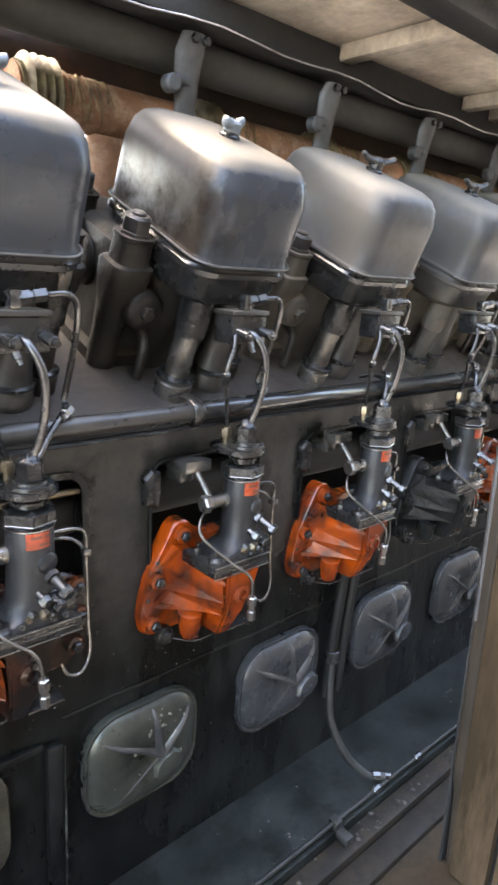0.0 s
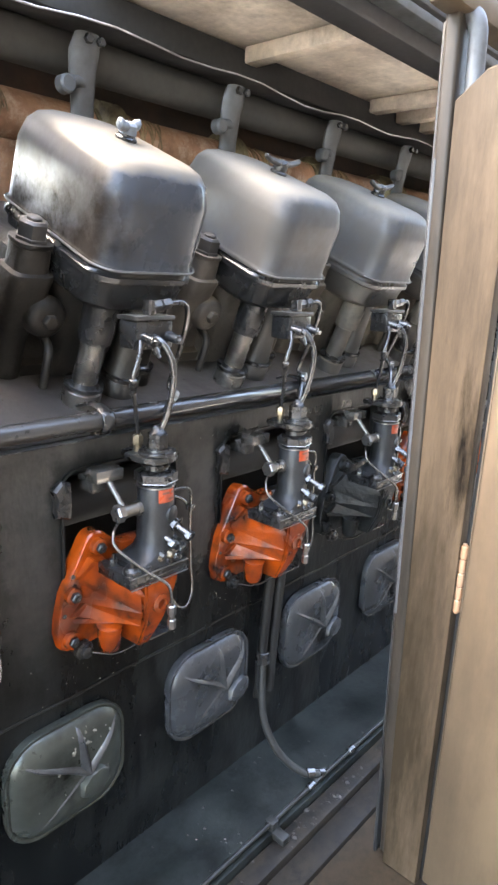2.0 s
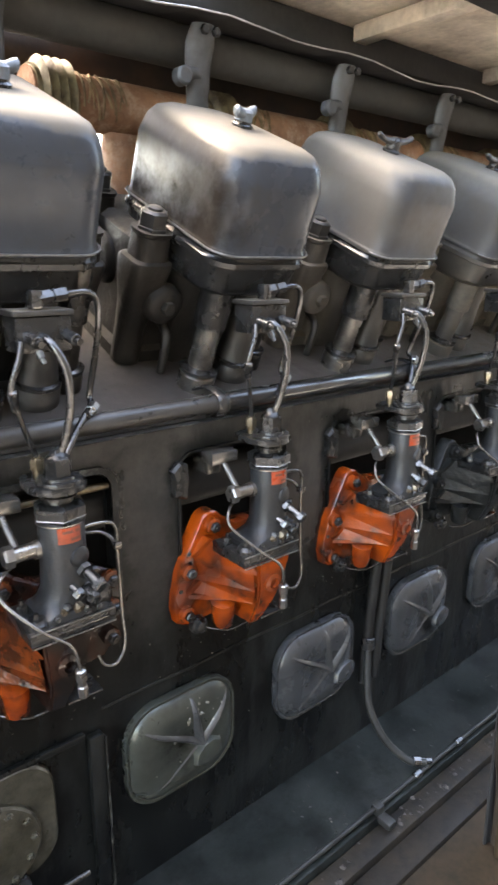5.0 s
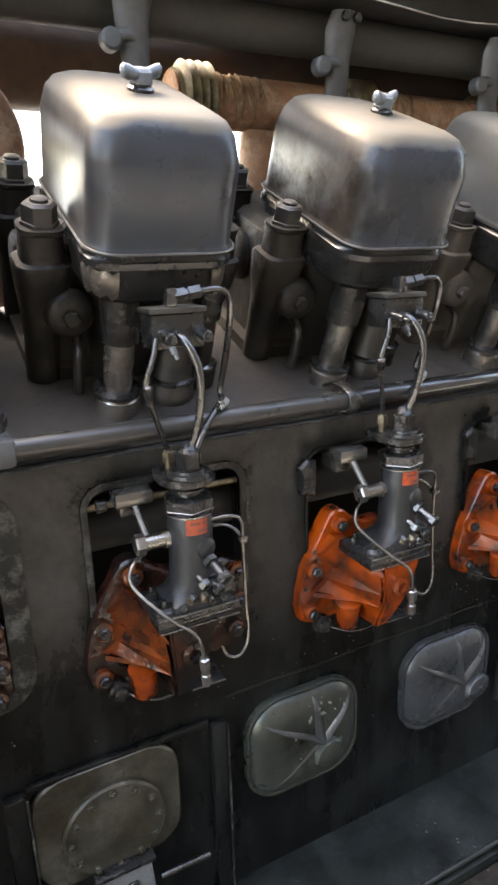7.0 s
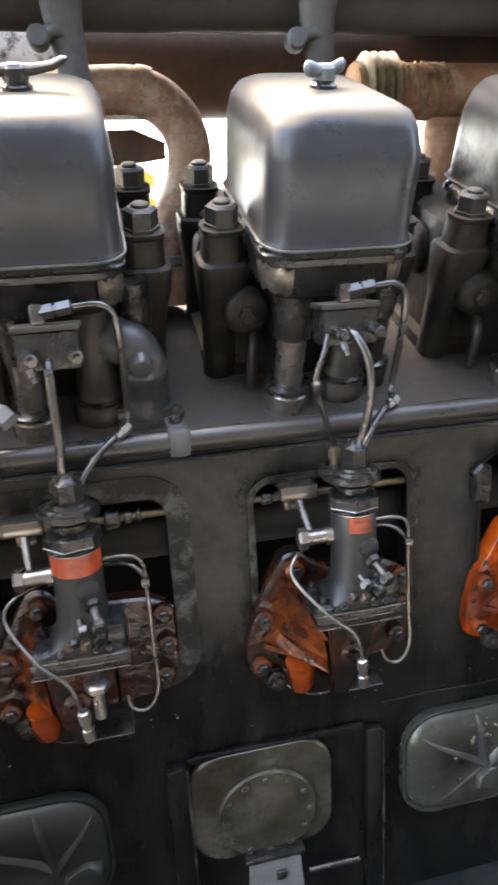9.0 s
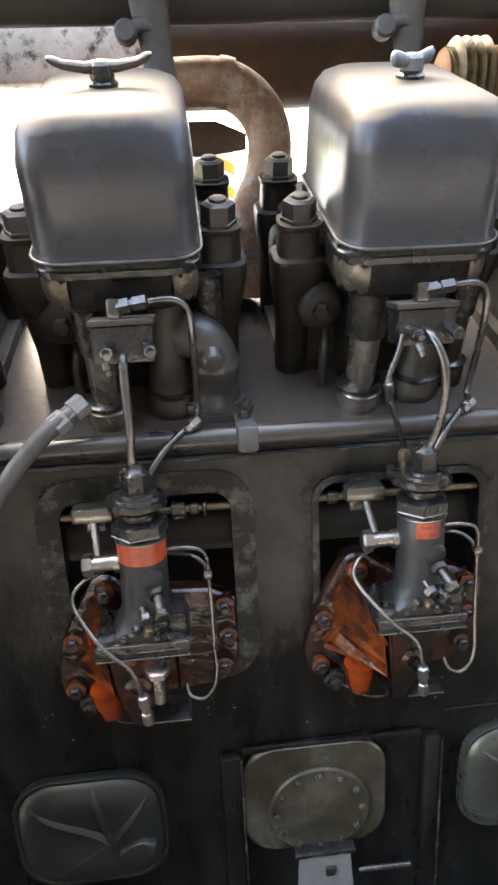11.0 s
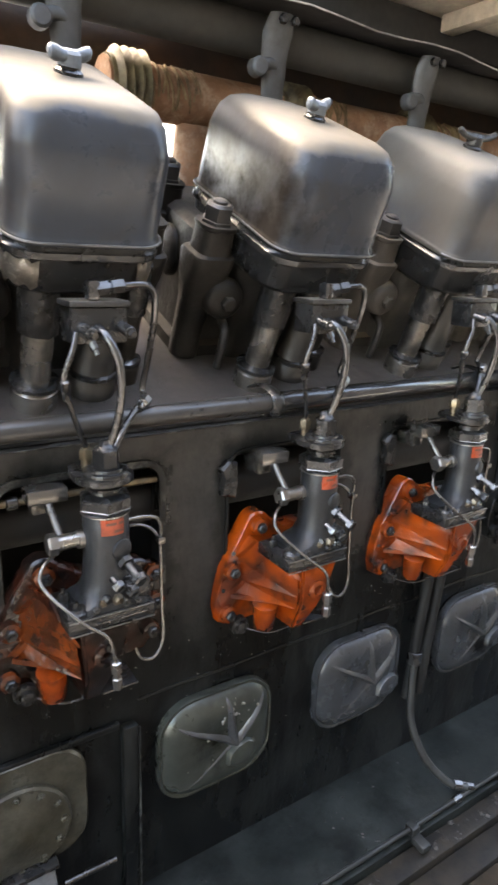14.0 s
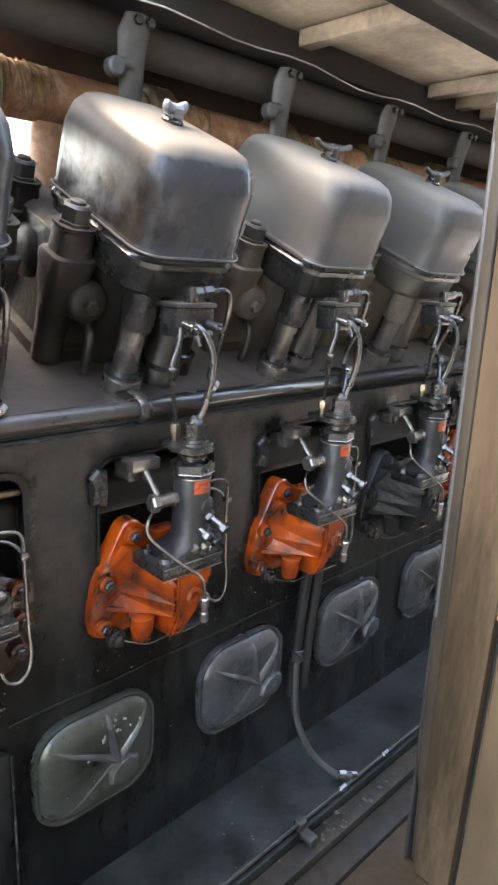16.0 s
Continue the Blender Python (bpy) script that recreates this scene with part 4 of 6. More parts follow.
def make_cover(shell, dusty=False):
    c = thing("valve_cover", (0, 0, Z0), "dust-coated aluminium valve cover with rounded corners" if dusty else "dull cast aluminium valve cover with rounded corners", "engine cover", "covers in the bank")
    bm = bmesh.new()
    rings = []
    prof = ((0.0, 0.217, 0.345, 0.043), (0.004, 0.219, 0.347, 0.044), (0.008, 0.215, 0.343, 0.043), (0.012, 0.211, 0.337, 0.043), (0.07, 0.2115, 0.335, 0.043), (0.112, 0.2120, 0.334, 0.043),
            (0.119, 0.2105, 0.331, 0.044), (0.146, 0.201, 0.315, 0.046), (0.161, 0.182, 0.296, 0.048), (0.168, 0.152, 0.268, 0.045), (0.1705, 0.11, 0.22, 0.04),
            (0.172, 0.05, 0.12, 0.02))
    for n, w, dd, r in prof:
        rings.append([bank(x, y + 0.1655, n) for x, y in rrect(w, dd, r, 6)])
    ring_mesh(bm, rings)
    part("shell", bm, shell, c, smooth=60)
    bm = bmesh.new()
    loop = [(x, y) for x, y in rrect(0.2205, 0.3485, 0.044, 6)]
    loop = sorted([q for q in loop if q[1] < -0.138]) if dusty else loop + loop[:1]
    tube(bm, [bank(x, y + 0.1655, 0.0045) for x, y in loop], 0.0019, seg=6, smooth=False)
    part("base_rim", bm, RIM, c, "pale strip painted as the base flange's highlight")
    bm = bmesh.new()
    a = bank(0, 0.147, 0.168)
    up = bank(0, 0, 1) - bank(0, 0, 0)
    turned(bm, a, a + up, [(0, 0.019), (0.008, 0.019), (0.011, 0.015), (0.02, 0.015)], 16)
    part("knob_seat", bm, IRON, c)
    return c


def make_wing_nut(bar=False):
    w = thing("wing_nut", (0, 0, Z0), "dark cast bar nut on a valve cover" if bar else "blue-grey cast wing nut on a valve cover", "wing nut", "wing nuts on the covers")
    up = bank(0, 0, 1) - bank(0, 0, 0)
    a = bank(0, 0.147, 0.182)
    bm = bmesh.new()
    turned(bm, a, a + up, [(0, 0.016), (0.014, 0.0145), (0.018, 0.010)], 14)
    part("hub", bm, IRON if bar else BLUEGREY, w)
    steps = (((0.0, 0.008, 0.010, 0.012), (0.02, 0.007, 0.009, 0.011), (0.045, 0.006, 0.008, 0.015), (0.058, 0.006, 0.008, 0.020), (0.064, 0.003, 0.004, 0.022)) if bar else
             ((0.004, 0.009, 0.010, 0.010), (0.012, 0.008, 0.010, 0.011), (0.022, 0.010, 0.010, 0.013), (0.030, 0.009, 0.009, 0.015), (0.034, 0.004, 0.004, 0.016)))
    for q in (-1, 1):
        bm = bmesh.new()
        rings = []
        for x, hh, th, lift in steps:
            rings.append([bank(q * x, 0.147 + q * x * (0.12 if bar else 0.5) + th * math.sin(g), 0.182 + lift + hh * math.cos(g)) for g in [2 * math.pi * i / 10 for i in range(10)]])
        ring_mesh(bm, rings)
        part("wing", bm, DUSTIRON if bar else BLUEGREY, w)
    return w


# ---------------------------------------------------------------- injection pumps
PX, PY = 0.011, -0.100


def make_pump(banded=False, bx=-0.018):
    p = thing("injection_pump", (0, 0, Z0), "oily grey steel fuel injection pump with brass fittings", "fuel pump", "pumps along the engine")
    bm = bmesh.new()
    rings = []
    for z, w, dd, r, dx in ((-0.160, 0.104, 0.084, 0.010, bx), (-0.152, 0.102, 0.082, 0.012, bx), (-0.147, 0.090, 0.076, 0.02, bx * 0.7), (-0.138, 0.078, 0.072, 0.033, -0.005),
                            (-0.122, 0.070, 0.070, 0.0348, -0.001), (-0.07, 0.067, 0.067, 0.0333, 0), (-0.020, 0.067, 0.067, 0.0333, 0), (-0.016, 0.062, 0.062, 0.0308, 0)):
        rings.append([(PX + dx + x, PY + y, z) for x, y in rrect(w, dd, r, 6)])
    ring_mesh(bm, rings)
    part("barrel", bm, PUMP, p)
    bm = bmesh.new()
    box(bm, (bx + 0.030, PY - 0.040, -0.159), (bx + 0.066, PY + 0.02, -0.124), 0.006)
    part("side_lug", bm, IRON, p)
    bm = bmesh.new()
    o = Vector((PX, PY, -0.0215))
    turned(bm, o, o + Vector((0, 0, 1)), [(0, 0.033), (0.001, 0.0354), (0.003, 0.0354), (0.004, 0.033)], 28)
    part("lock_ring", bm, STEEL, p, "bright rubbed ring")
    bm = bmesh.new()
    o = Vector((PX, PY, -0.016))
    turned(bm, o, o + Vector((0, 0, 1)), [(0, 0.0335), (0.004, 0.039), (0.020, 0.039), (0.025, 0.031)], 6, 0.25)
    turned(bm, o + Vector((0, 0, 0.024)), o + Vector((0, 0, 1)), [(0, 0.022), (0.006, 0.021), (0.007, 0.026), (0.011, 0.026), (0.012, 0.022), (0.018, 0.022)], 20)
    gland = part("gland_nut", bm, IRON, p)
    bm = bmesh.new()
    u0, v0 = frame_of((0, 0, 1))
    ed = [o + (u0 * math.cos(0.25 + math.pi * i / 3) + v0 * math.sin(0.25 + math.pi * i / 3)) * 0.0388 + Vector((0, 0, 0.0045)) for i in range(7)]
    tube(bm, ed, 0.0011, seg=5, smooth=False)
    part("worn_edge", bm, STEEL, gland, "bright worn edge")
    # clamp plate: a round collar with an arm back to the engine
    bm = bmesh.new()
    pts = [(PX + 0.042 * math.cos(a), PY + 0.038 * math.sin(a)) for a in [math.pi * (i / 10 - 1.0) - 0.05 for i in range(11)]]
    pts += [(PX + 0.040, PY + 0.022), (PX + 0.016, PY + 0.056), (PX - 0.010, PY + 0.066), (PX - 0.034, PY + 0.058), (PX - 0.042, PY + 0.03)]
    ring_mesh(bm, [[(x, y, z) for x, y in pts] for z in (0.027, 0.037)])
    bmesh.ops.bevel(bm, geom=bm.edges[:], offset=0.0015, segments=2, affect="EDGES")
    part("clamp_plate", bm, IRON, p)
    bm = bmesh.new()
    o = Vector((PX + 0.002, PY - 0.002, 0.0372))
    turned(bm, o, o + Vector((0, 0, 1)), [(0, 0.034), (0.003, 0.0345), (0.006, 0.033), (0.0065, 0.025), (0.010, 0.024)], 24)
    turned(bm, o + Vector((0, 0, 0.010)), o + Vector((0, 0, 1)), [(0, 0.0195), (0.026, 0.0195), (0.030, 0.013), (0.040, 0.008)], 6)
    part("delivery_nut", bm, IRON, p)
    bm = bmesh.new()
    rod(bm, (PX - 0.014, PY + 0.034, 0.037), (PX - 0.014, PY + 0.034, 0.050), 0.008)
    hexbolt(bm, (PX - 0.014, PY + 0.034, 0.050), (0, 0, 1), 0.0105, 0.016, 0.005)
    part("leak_union", bm, BRASS, p, "dull brass union")
    bm = bmesh.new()
    box(bm, (bx - 0.064, PY - 0.046, -0.183), (bx + 0.068, PY + 0.05, -0.1600), 0.003)
    fl = part("base_flange", bm, IRON, p)
    for z in (-0.1620, -0.1835):
        bm = bmesh.new()
        box(bm, (bx - 0.063, PY - 0.0485, z - 0.0008), (bx + 0.067, PY - 0.0455, z + 0.0008), 0.0006)
        part("bright_edge", bm, STEEL, fl, "rubbed bright edge")
    bm = bmesh.new()
    box(bm, (bx - 0.024, PY - 0.0472, -0.1760), (bx + 0.056, PY - 0.0455, -0.1715), 0.0006)
    part("stamped_bar", bm, TUBE, fl)
    for x, y in ((-0.048, -0.03), (0.054, -0.028), (0.054, 0.03), (-0.050, 0.02)):
        bm = bmesh.new()
        hexbolt(bm, (bx + x, PY + y, -0.1600), (0, 0, 1), 0.0085, 0.011, 0.01)
        part("base_bolt", bm, IRON, p)
    # round foot with a greasy nut, and small bolts along the base
    bm = bmesh.new()
    turned(bm, (bx - 0.046, PY - 0.028, -0.1600), (bx - 0.046, PY - 0.028, 0), [(0, 0.017), (0.006, 0.017), (0.009, 0.014), (0.012, 0.012)], 18)
    part("foot_washer", bm, IRON, p)
    for x, z in ((bx - 0.022, -0.153), (bx + 0.024, -0.155), (bx + 0.042, -0.154)):
        bm = bmesh.new()
        hexbolt(bm, (x, PY - 0.040, z), (0, -1, 0.15), 0.0055, 0.006, 0.004)
        part("base_screw", bm, TUBE, p)
    # side bolt and rack lever
    bm = bmesh.new()
    hexbolt(bm, (-0.060, PY + 0.006, -0.060), (-1, 0, 0), 0.0165, 0.014)
    part("rack_bolt", bm, STEEL, p, "bright hexagon bolt head")
    bm = bmesh.new()
    rod(bm, (-0.064, PY + 0.006, -0.060), (PX - 0.02, PY + 0.006, -0.058), 0.0115, edge=0.001)
    rod(bm, (-0.030, PY + 0.006, -0.060), (-0.022, PY + 0.006, -0.060), 0.014)
    part("rack_rod", bm, STEEL, p)
    bm = bmesh.new()
    tube(bm, [(-0.052, PY + 0.012, -0.055), (-0.057, -0.06, -0.02), (-0.060, -0.045, 0.0)], 0.0065)
    part("lever", bm, OILTUBE, p)
    bm = bmesh.new()
    box(bm, (-0.088, -0.062, -0.012), (-0.030, -0.026, 0.010), 0.003)
    box(bm, (-0.075, -0.03, -0.040), (-0.045, 0.02, -0.012), 0.003)
    part("lever_clamp", bm, OILTUBE, p)
    # bleed cluster at the front
    d = Vector((0.22, -1, -0.42)).normalized()
    for x, z, ln, r, c in ((0.032, -0.086, 0.050, 0.0105, TUBE), (0.012, -0.108, 0.030, 0.0095, TUBE), (0.034, -0.122, 0.030, 0.0105, IRON), (0.016, -0.136, 0.020, 0.0075, BRASS), (0.030, -0.142, 0.018, 0.008, TUBE), (0.0, -0.134, 0.018, 0.007, IRON)):
        bm = bmesh.new()
        a = Vector((x - 0.008, PY - 0.016, z))
        rod(bm, a, a + d * ln, r * 0.62)
        turned(bm, a + d * (ln * 0.30), a + d * (ln * 0.55), [(0, r * 1.15), (ln * 0.18, r * 1.15)], 6)
        turned(bm, a + d * ln, a + d * (ln + 0.01), [(0, r), (0.009, r), (0.011, r * 0.8)], 6)
        part("bleed_screw", bm, c, p)
    for x, z in ((0.010, -0.150), (-0.010, -0.148)):
        bm = bmesh.new()
        hexbolt(bm, (x, PY - 0.034, z), (0, -1, 0.2), 0.006, 0.008, 0.004)
        part("small_screw", bm, BRASS, p)
    bm = bmesh.new()
    turned(bm, (PX + 0.010, PY - 0.024, -0.072), (PX + 0.022, PY - 0.06, -0.072), [(0, 0.017), (0.009, 0.016), (0.011, 0.013)], 18)
    part("inspection_boss", bm, PUMP, p)
    # label round the barrel
    if banded:
        bm = bmesh.new()
        o = Vector((PX, PY, -0.05))
        turned(bm, o, o + Vector((0, 0, 1)), [(0, 0.0336), (0.0005, 0.0342), (0.0295, 0.0342), (0.03, 0.0336)], 28)
        part("colour_band", bm, TAG, p, "bright orange-red band")
    bm = bmesh.new()
    rings = []
    for z in (-0.046, -0.022):
        rings.append([(PX + rr * math.sin(a), PY - rr * math.cos(a), z) for rr, a in [(0.0342, -0.55 + i * 0.17) for i in range(7)]])
    ring_mesh(bm, rings, caps=False, closed=False)
    tag = part("type_label", bm, TAG, p, "small orange-red type label")
    bm = bmesh.new()
    for z, a0, a1 in ((-0.0285, -0.35, 0.1), (-0.0285, 0.2, 0.42), (-0.040, 0.0, 0.4)):
        ring_mesh(bm, [[(PX + 0.0346 * math.sin(a0 + (a1 - a0) * i / 4), PY - 0.0346 * math.cos(a0 + (a1 - a0) * i / 4), zz) for i in range(5)] for zz in (z - 0.002, z + 0.002)],
                  caps=False, closed=False)
    part("print_bar", bm, INK, tag)
    if banded:
        for ob in (*tag.children, tag):
            bpy.data.objects.remove(ob)
        bm = bmesh.new()
        hexbolt(bm, (0.02, PY - 0.045, -0.212), (0, 0, 1), 0.018, 0.010)
        rod(bm, (0.02, PY - 0.045, -0.26), (0.02, PY - 0.045, -0.212), 0.008, edge=0.002)
        part("hanging_bolt", bm, STEEL, p)
    # fuel lines
    bm = bmesh.new()
    tube(bm, [(-0.045, -0.075, -0.078), (-0.082, -0.10, -0.088), (-0.088, -0.118, -0.112), (-0.05, -0.155, -0.155), (-0.016, -0.166, -0.185), (-0.006, -0.166, -0.215), (0.0, -0.16, -0.25)], 0.0028)
    part("fuel_line", bm, OILTUBE, p)
    bm = bmesh.new()
    turned(bm, (-0.002, -0.162, -0.232), (0.002, -0.158, -0.28), [(0, 0.006), (0.002, 0.0085), (0.02, 0.0085), (0.022, 0.006), (0.03, 0.006), (0.032, 0.008), (0.05, 0.008)], 6)
    part("fuel_line_nut", bm, STEEL, p)
    bm = bmesh.new()
    tube(bm, [(PX + 0.02, PY + 0.005, -0.045), (0.075, -0.10, -0.043), (0.098, -0.098, -0.058), (0.101, -0.095, -0.11), (0.102, -0.098, -0.21), (0.103, -0.102, -0.250), (0.096, -0.106, -0.276), (0.080, -0.108, -0.290), (0.062, -0.106, -0.284), (0.056, -0.098, -0.268)], 0.0029)
    part("fuel_line", bm, OILTUBE, p)
    bm = bmesh.new()
    tube(bm, [(0.045, -0.06, -0.07), (0.078, -0.075, -0.068), (0.095, -0.085, -0.078), (0.10, -0.09, -0.092)], 0.003)
    box(bm, (0.094, -0.104, -0.094), (0.106, -0.088, -0.082), 0.002)
    part("fuel_line", bm, OILTUBE, p)
    return p


def make_pump_bracket(paint):
    b = thing("pump_bracket", (0, 0, Z0), {"oily_orange_paint": "oily orange painted cast pump bracket", "grease_soaked_orange_paint": "orange cast pump bracket soaked in dark grease"}.get(paint.name, "greasy dark grey cast pump bracket"), "bracket", "brackets along the engine")
    soaked = paint is GREASED
    lobe = [(-0.062 + 0.028 * math.cos(a), -0.146 + 0.028 * math.sin(a)) for a in [radians(150 - 15 * i) for i in range(9)]]
    bm = bmesh.new()
    slab(bm, [(-0.147, -0.27), (-0.136, -0.222), (-0.108, -0.170)] + lobe + [(0.0, -0.155), (0.040, -0.155), (0.040, -0.338), (-0.07, -0.340), (-0.118, -0.344), (-0.143, -0.330), (-0.150, -0.30)], -0.020, 0.012, 0.004)
    part("mounting_plate", bm, GRIME if soaked else paint, b)
    bm = bmesh.new()
    slab(bm, [(0.041, -0.155), (0.10, -0.158), (0.14, -0.18), (0.142, -0.29), (0.105, -0.335), (0.041, -0.338)], -0.018, 0.012, 0.004)
    part("side_wing", bm, GRIME if soaked else BLOCK, b, "wing black with oil")
    bm = bmesh.new()
    ring_mesh(bm, [[(-0.050, -0.02, -0.1835), (0.034, -0.02, -0.1835), (0.032, PY - 0.044, -0.1835), (-0.046, PY - 0.044, -0.1835)],
                   [(-0.046, -0.02, -0.232), (0.024, -0.02, -0.232), (0.020, PY - 0.040, -0.232), (-0.042, PY - 0.040, -0.232)],
                   [(-0.042, -0.02, -0.275), (0.012, -0.02, -0.275), (0.008, PY - 0.030, -0.275), (-0.036, PY - 0.030, -0.275)],
                   [(-0.036, -0.02, -0.335), (0.0, -0.02, -0.335), (-0.004, PY + 0.0, -0.335), (-0.030, PY + 0.0, -0.335)]])
    bmesh.ops.bevel(bm, geom=bm.edges[:], offset=0.004, segments=2, affect="EDGES")
    body = part("pedestal", bm, GRIME if soaked else paint, b)
    bm = bmesh.new()
    turned(bm, (-0.010, PY - 0.036, -0.234), (-0.010, PY - 0.1, -0.234), [(0, 0.018), (0.008, 0.018), (0.010, 0.010), (0.004, 0.009)], 18)
    part("plug_boss", bm, GRIME if soaked else paint, body)
    # sloping hood between plate and pedestal, with a recessed wall and a floor shelf under it
    bm = bmesh.new()
    ring_mesh(bm, [[(-0.084, -0.019, -0.160), (-0.052, -0.019, -0.166), (-0.056, PY - 0.036, -0.1865)],
                   [(-0.104, -0.019, -0.207), (-0.050, -0.019, -0.207), (-0.046, PY - 0.042, -0.2045)],
                   [(-0.104, -0.019, -0.213), (-0.050, -0.019, -0.213), (-0.046, PY - 0.042, -0.2105)]])
    bmesh.ops.bevel(bm, geom=bm.edges[:], offset=0.002, segments=2, affect="EDGES")
    part("hood", bm, paint, b, smooth=30)
    # closed cheek under the hood, floor shelf, and gussets that stand on the mounting plate
    bm = bmesh.new()
    ring_mesh(bm, [[(-0.099, -0.019, -0.2115), (-0.050, PY - 0.033, -0.2085), (-0.040, -0.019, -0.2115)], [(-0.104, -0.019, -0.245), (-0.046, PY - 0.034, -0.245), (-0.038, -0.019, -0.245)],
                   [(-0.108, -0.019, -0.2775), (-0.040, PY - 0.020, -0.2775), (-0.036, -0.019, -0.2775)]])
    part("cheek", bm, paint, b, smooth=0)
    bm = bmesh.new()
    ring_mesh(bm, [[(-0.118, -0.019, z), (-0.022, -0.019, z), (-0.016, PY - 0.012, z + 0.003), (-0.066, PY + 0.030, z + 0.002)] for z in (-0.276, -0.285)])
    part("shelf_web", bm, paint, b, smooth=0)
    for x0, z0, x1, z1, deep in ((-0.122, -0.274, -0.074, -0.230, 0.018), (-0.108, -0.200, -0.080, -0.165, 0.024)):
        bm = bmesh.new()
        nx, nz = 0.0035, -0.0035
        ring_mesh(bm, [[(x0 + nx * q, -0.019, z0 + nz * q), (x1 + nx * q, -0.019, z1 + nz * q), (x1 + nx * q, -0.019 - deep, z1 + nz * q), (x0 + nx * q + 0.006, -0.028, z0 + nz * q + 0.006)] for q in (-1, 1)])
        bmesh.ops.bevel(bm, geom=bm.edges[:], offset=0.0012, segments=2, affect="EDGES")
        part("gusset", bm, paint, b, smooth=30)
    bm = bmesh.new()
    turned(bm, (-0.070, -0.068, -0.284), (-0.067, -0.062, -0.345), [(0, 0.024), (0.020, 0.023), (0.050, 0.0195), (0.054, 0.016)], 20)
    part("drain_boss", bm, ORANGE if soaked else paint, b)
    bm = bmesh.new()
    turned(bm, (-0.103, -0.025, -0.340), (-0.101, -0.08, -0.344), [(0, 0.019), (0.010, 0.018), (0.012, 0.013), (0.020, 0.012), (0.022, 0.008)], 14)
    part("oily_plug", bm, IRON, b)
    for x, z in ((-0.062, -0.146), (-0.118, -0.226), (-0.124, -0.314)) + (((0.122, -0.185), (0.125, -0.24), (0.116, -0.295)) if soaked else ()):
        bm = bmesh.new()
        turned(bm, (x, -0.018, z), (x, -0.1, z), [(0, 0.017), (0.012, 0.016), (0.014, 0.013)], 16)
        boss = part("bolt_boss", bm, paint, b)
        bm = bmesh.new()
        hexbolt(bm, (x, -0.031, z), (0, -1, 0), 0.0105, 0.009, 0.004)
        part("bolt", bm, IRON, boss)
    for x, z in ((-0.114, -0.192), (-0.134, -0.264)):
        bm = bmesh.new()
        turned(bm, (x, -0.0195, z), (x, -0.03, z), [(0, 0.0045), (0.002, 0.004)], 10)
        part("rivet", bm, IRON, b)
    bm = bmesh.new()
    box(bm, (0.0, PY + 0.0, -0.336), (0.06, PY + 0.06, -0.331), 0.0015)
    tube(bm, [(-0.09, -0.03, -0.352), (-0.05, -0.06, -0.358), (0.0, -0.07, -0.35)], 0.0022)
    part("drip_lip", bm, TUBE, b)
    return b


def make_water_elbow():
    w = thing("water_elbow", (0, 0, Z0), "slate grey cast elbow flanged to the deck", "pipe elbow", "elbows on the deck")
    bm = bmesh.new()
    ring_mesh(bm, [[bank(0.125 + x, 0.06 + y, n) for x, y in rrect(0.112, 0.080, 0.034, 5)] for n in (-0.281, -0.266)])
    part("foot_plate", bm, SLATE, w)
    bm = bmesh.new()
    ring_mesh(bm, [[bank(0.123 + x, 0.062 + y, n) for x, y in rrect(0.090, 0.078, 0.036, 5)] for n in (-0.2655, -0.252)])
    part("flange", bm, SLATE, w)
    bm = bmesh.new()
    tube(bm, [bank(0.122, 0.06, -0.268), bank(0.122, 0.06, -0.215), bank(0.120, 0.06, -0.180), bank(0.108, 0.064, -0.158), bank(0.085, 0.075, -0.150), bank(0.04, 0.10, -0.150)], 0.035, seg=20,
         radii=lambda t: 1.0 + (0.12 if t < 0.08 else 0) + (0.10 if 0.28 < t < 0.36 else 0))
    part("body", bm, SLATE, w)
    for x in (0.080, 0.166):
        bm = bmesh.new()
        hexbolt(bm, bank(x, 0.044, -0.266), bank(0, 0, 1) - bank(0, 0, 0), 0.010, 0.010, 0.004)
        part("bolt", bm, SLATE, w)
    bm = bmesh.new()
    turned(bm, bank(0.112, 0.060, -0.165), bank(0.125, -0.05, -0.175), [(0, 0.020), (0.040, 0.019), (0.046, 0.015), (0.047, 0.008)], 16)
    part("plug", bm, SLATE, w)
    return w


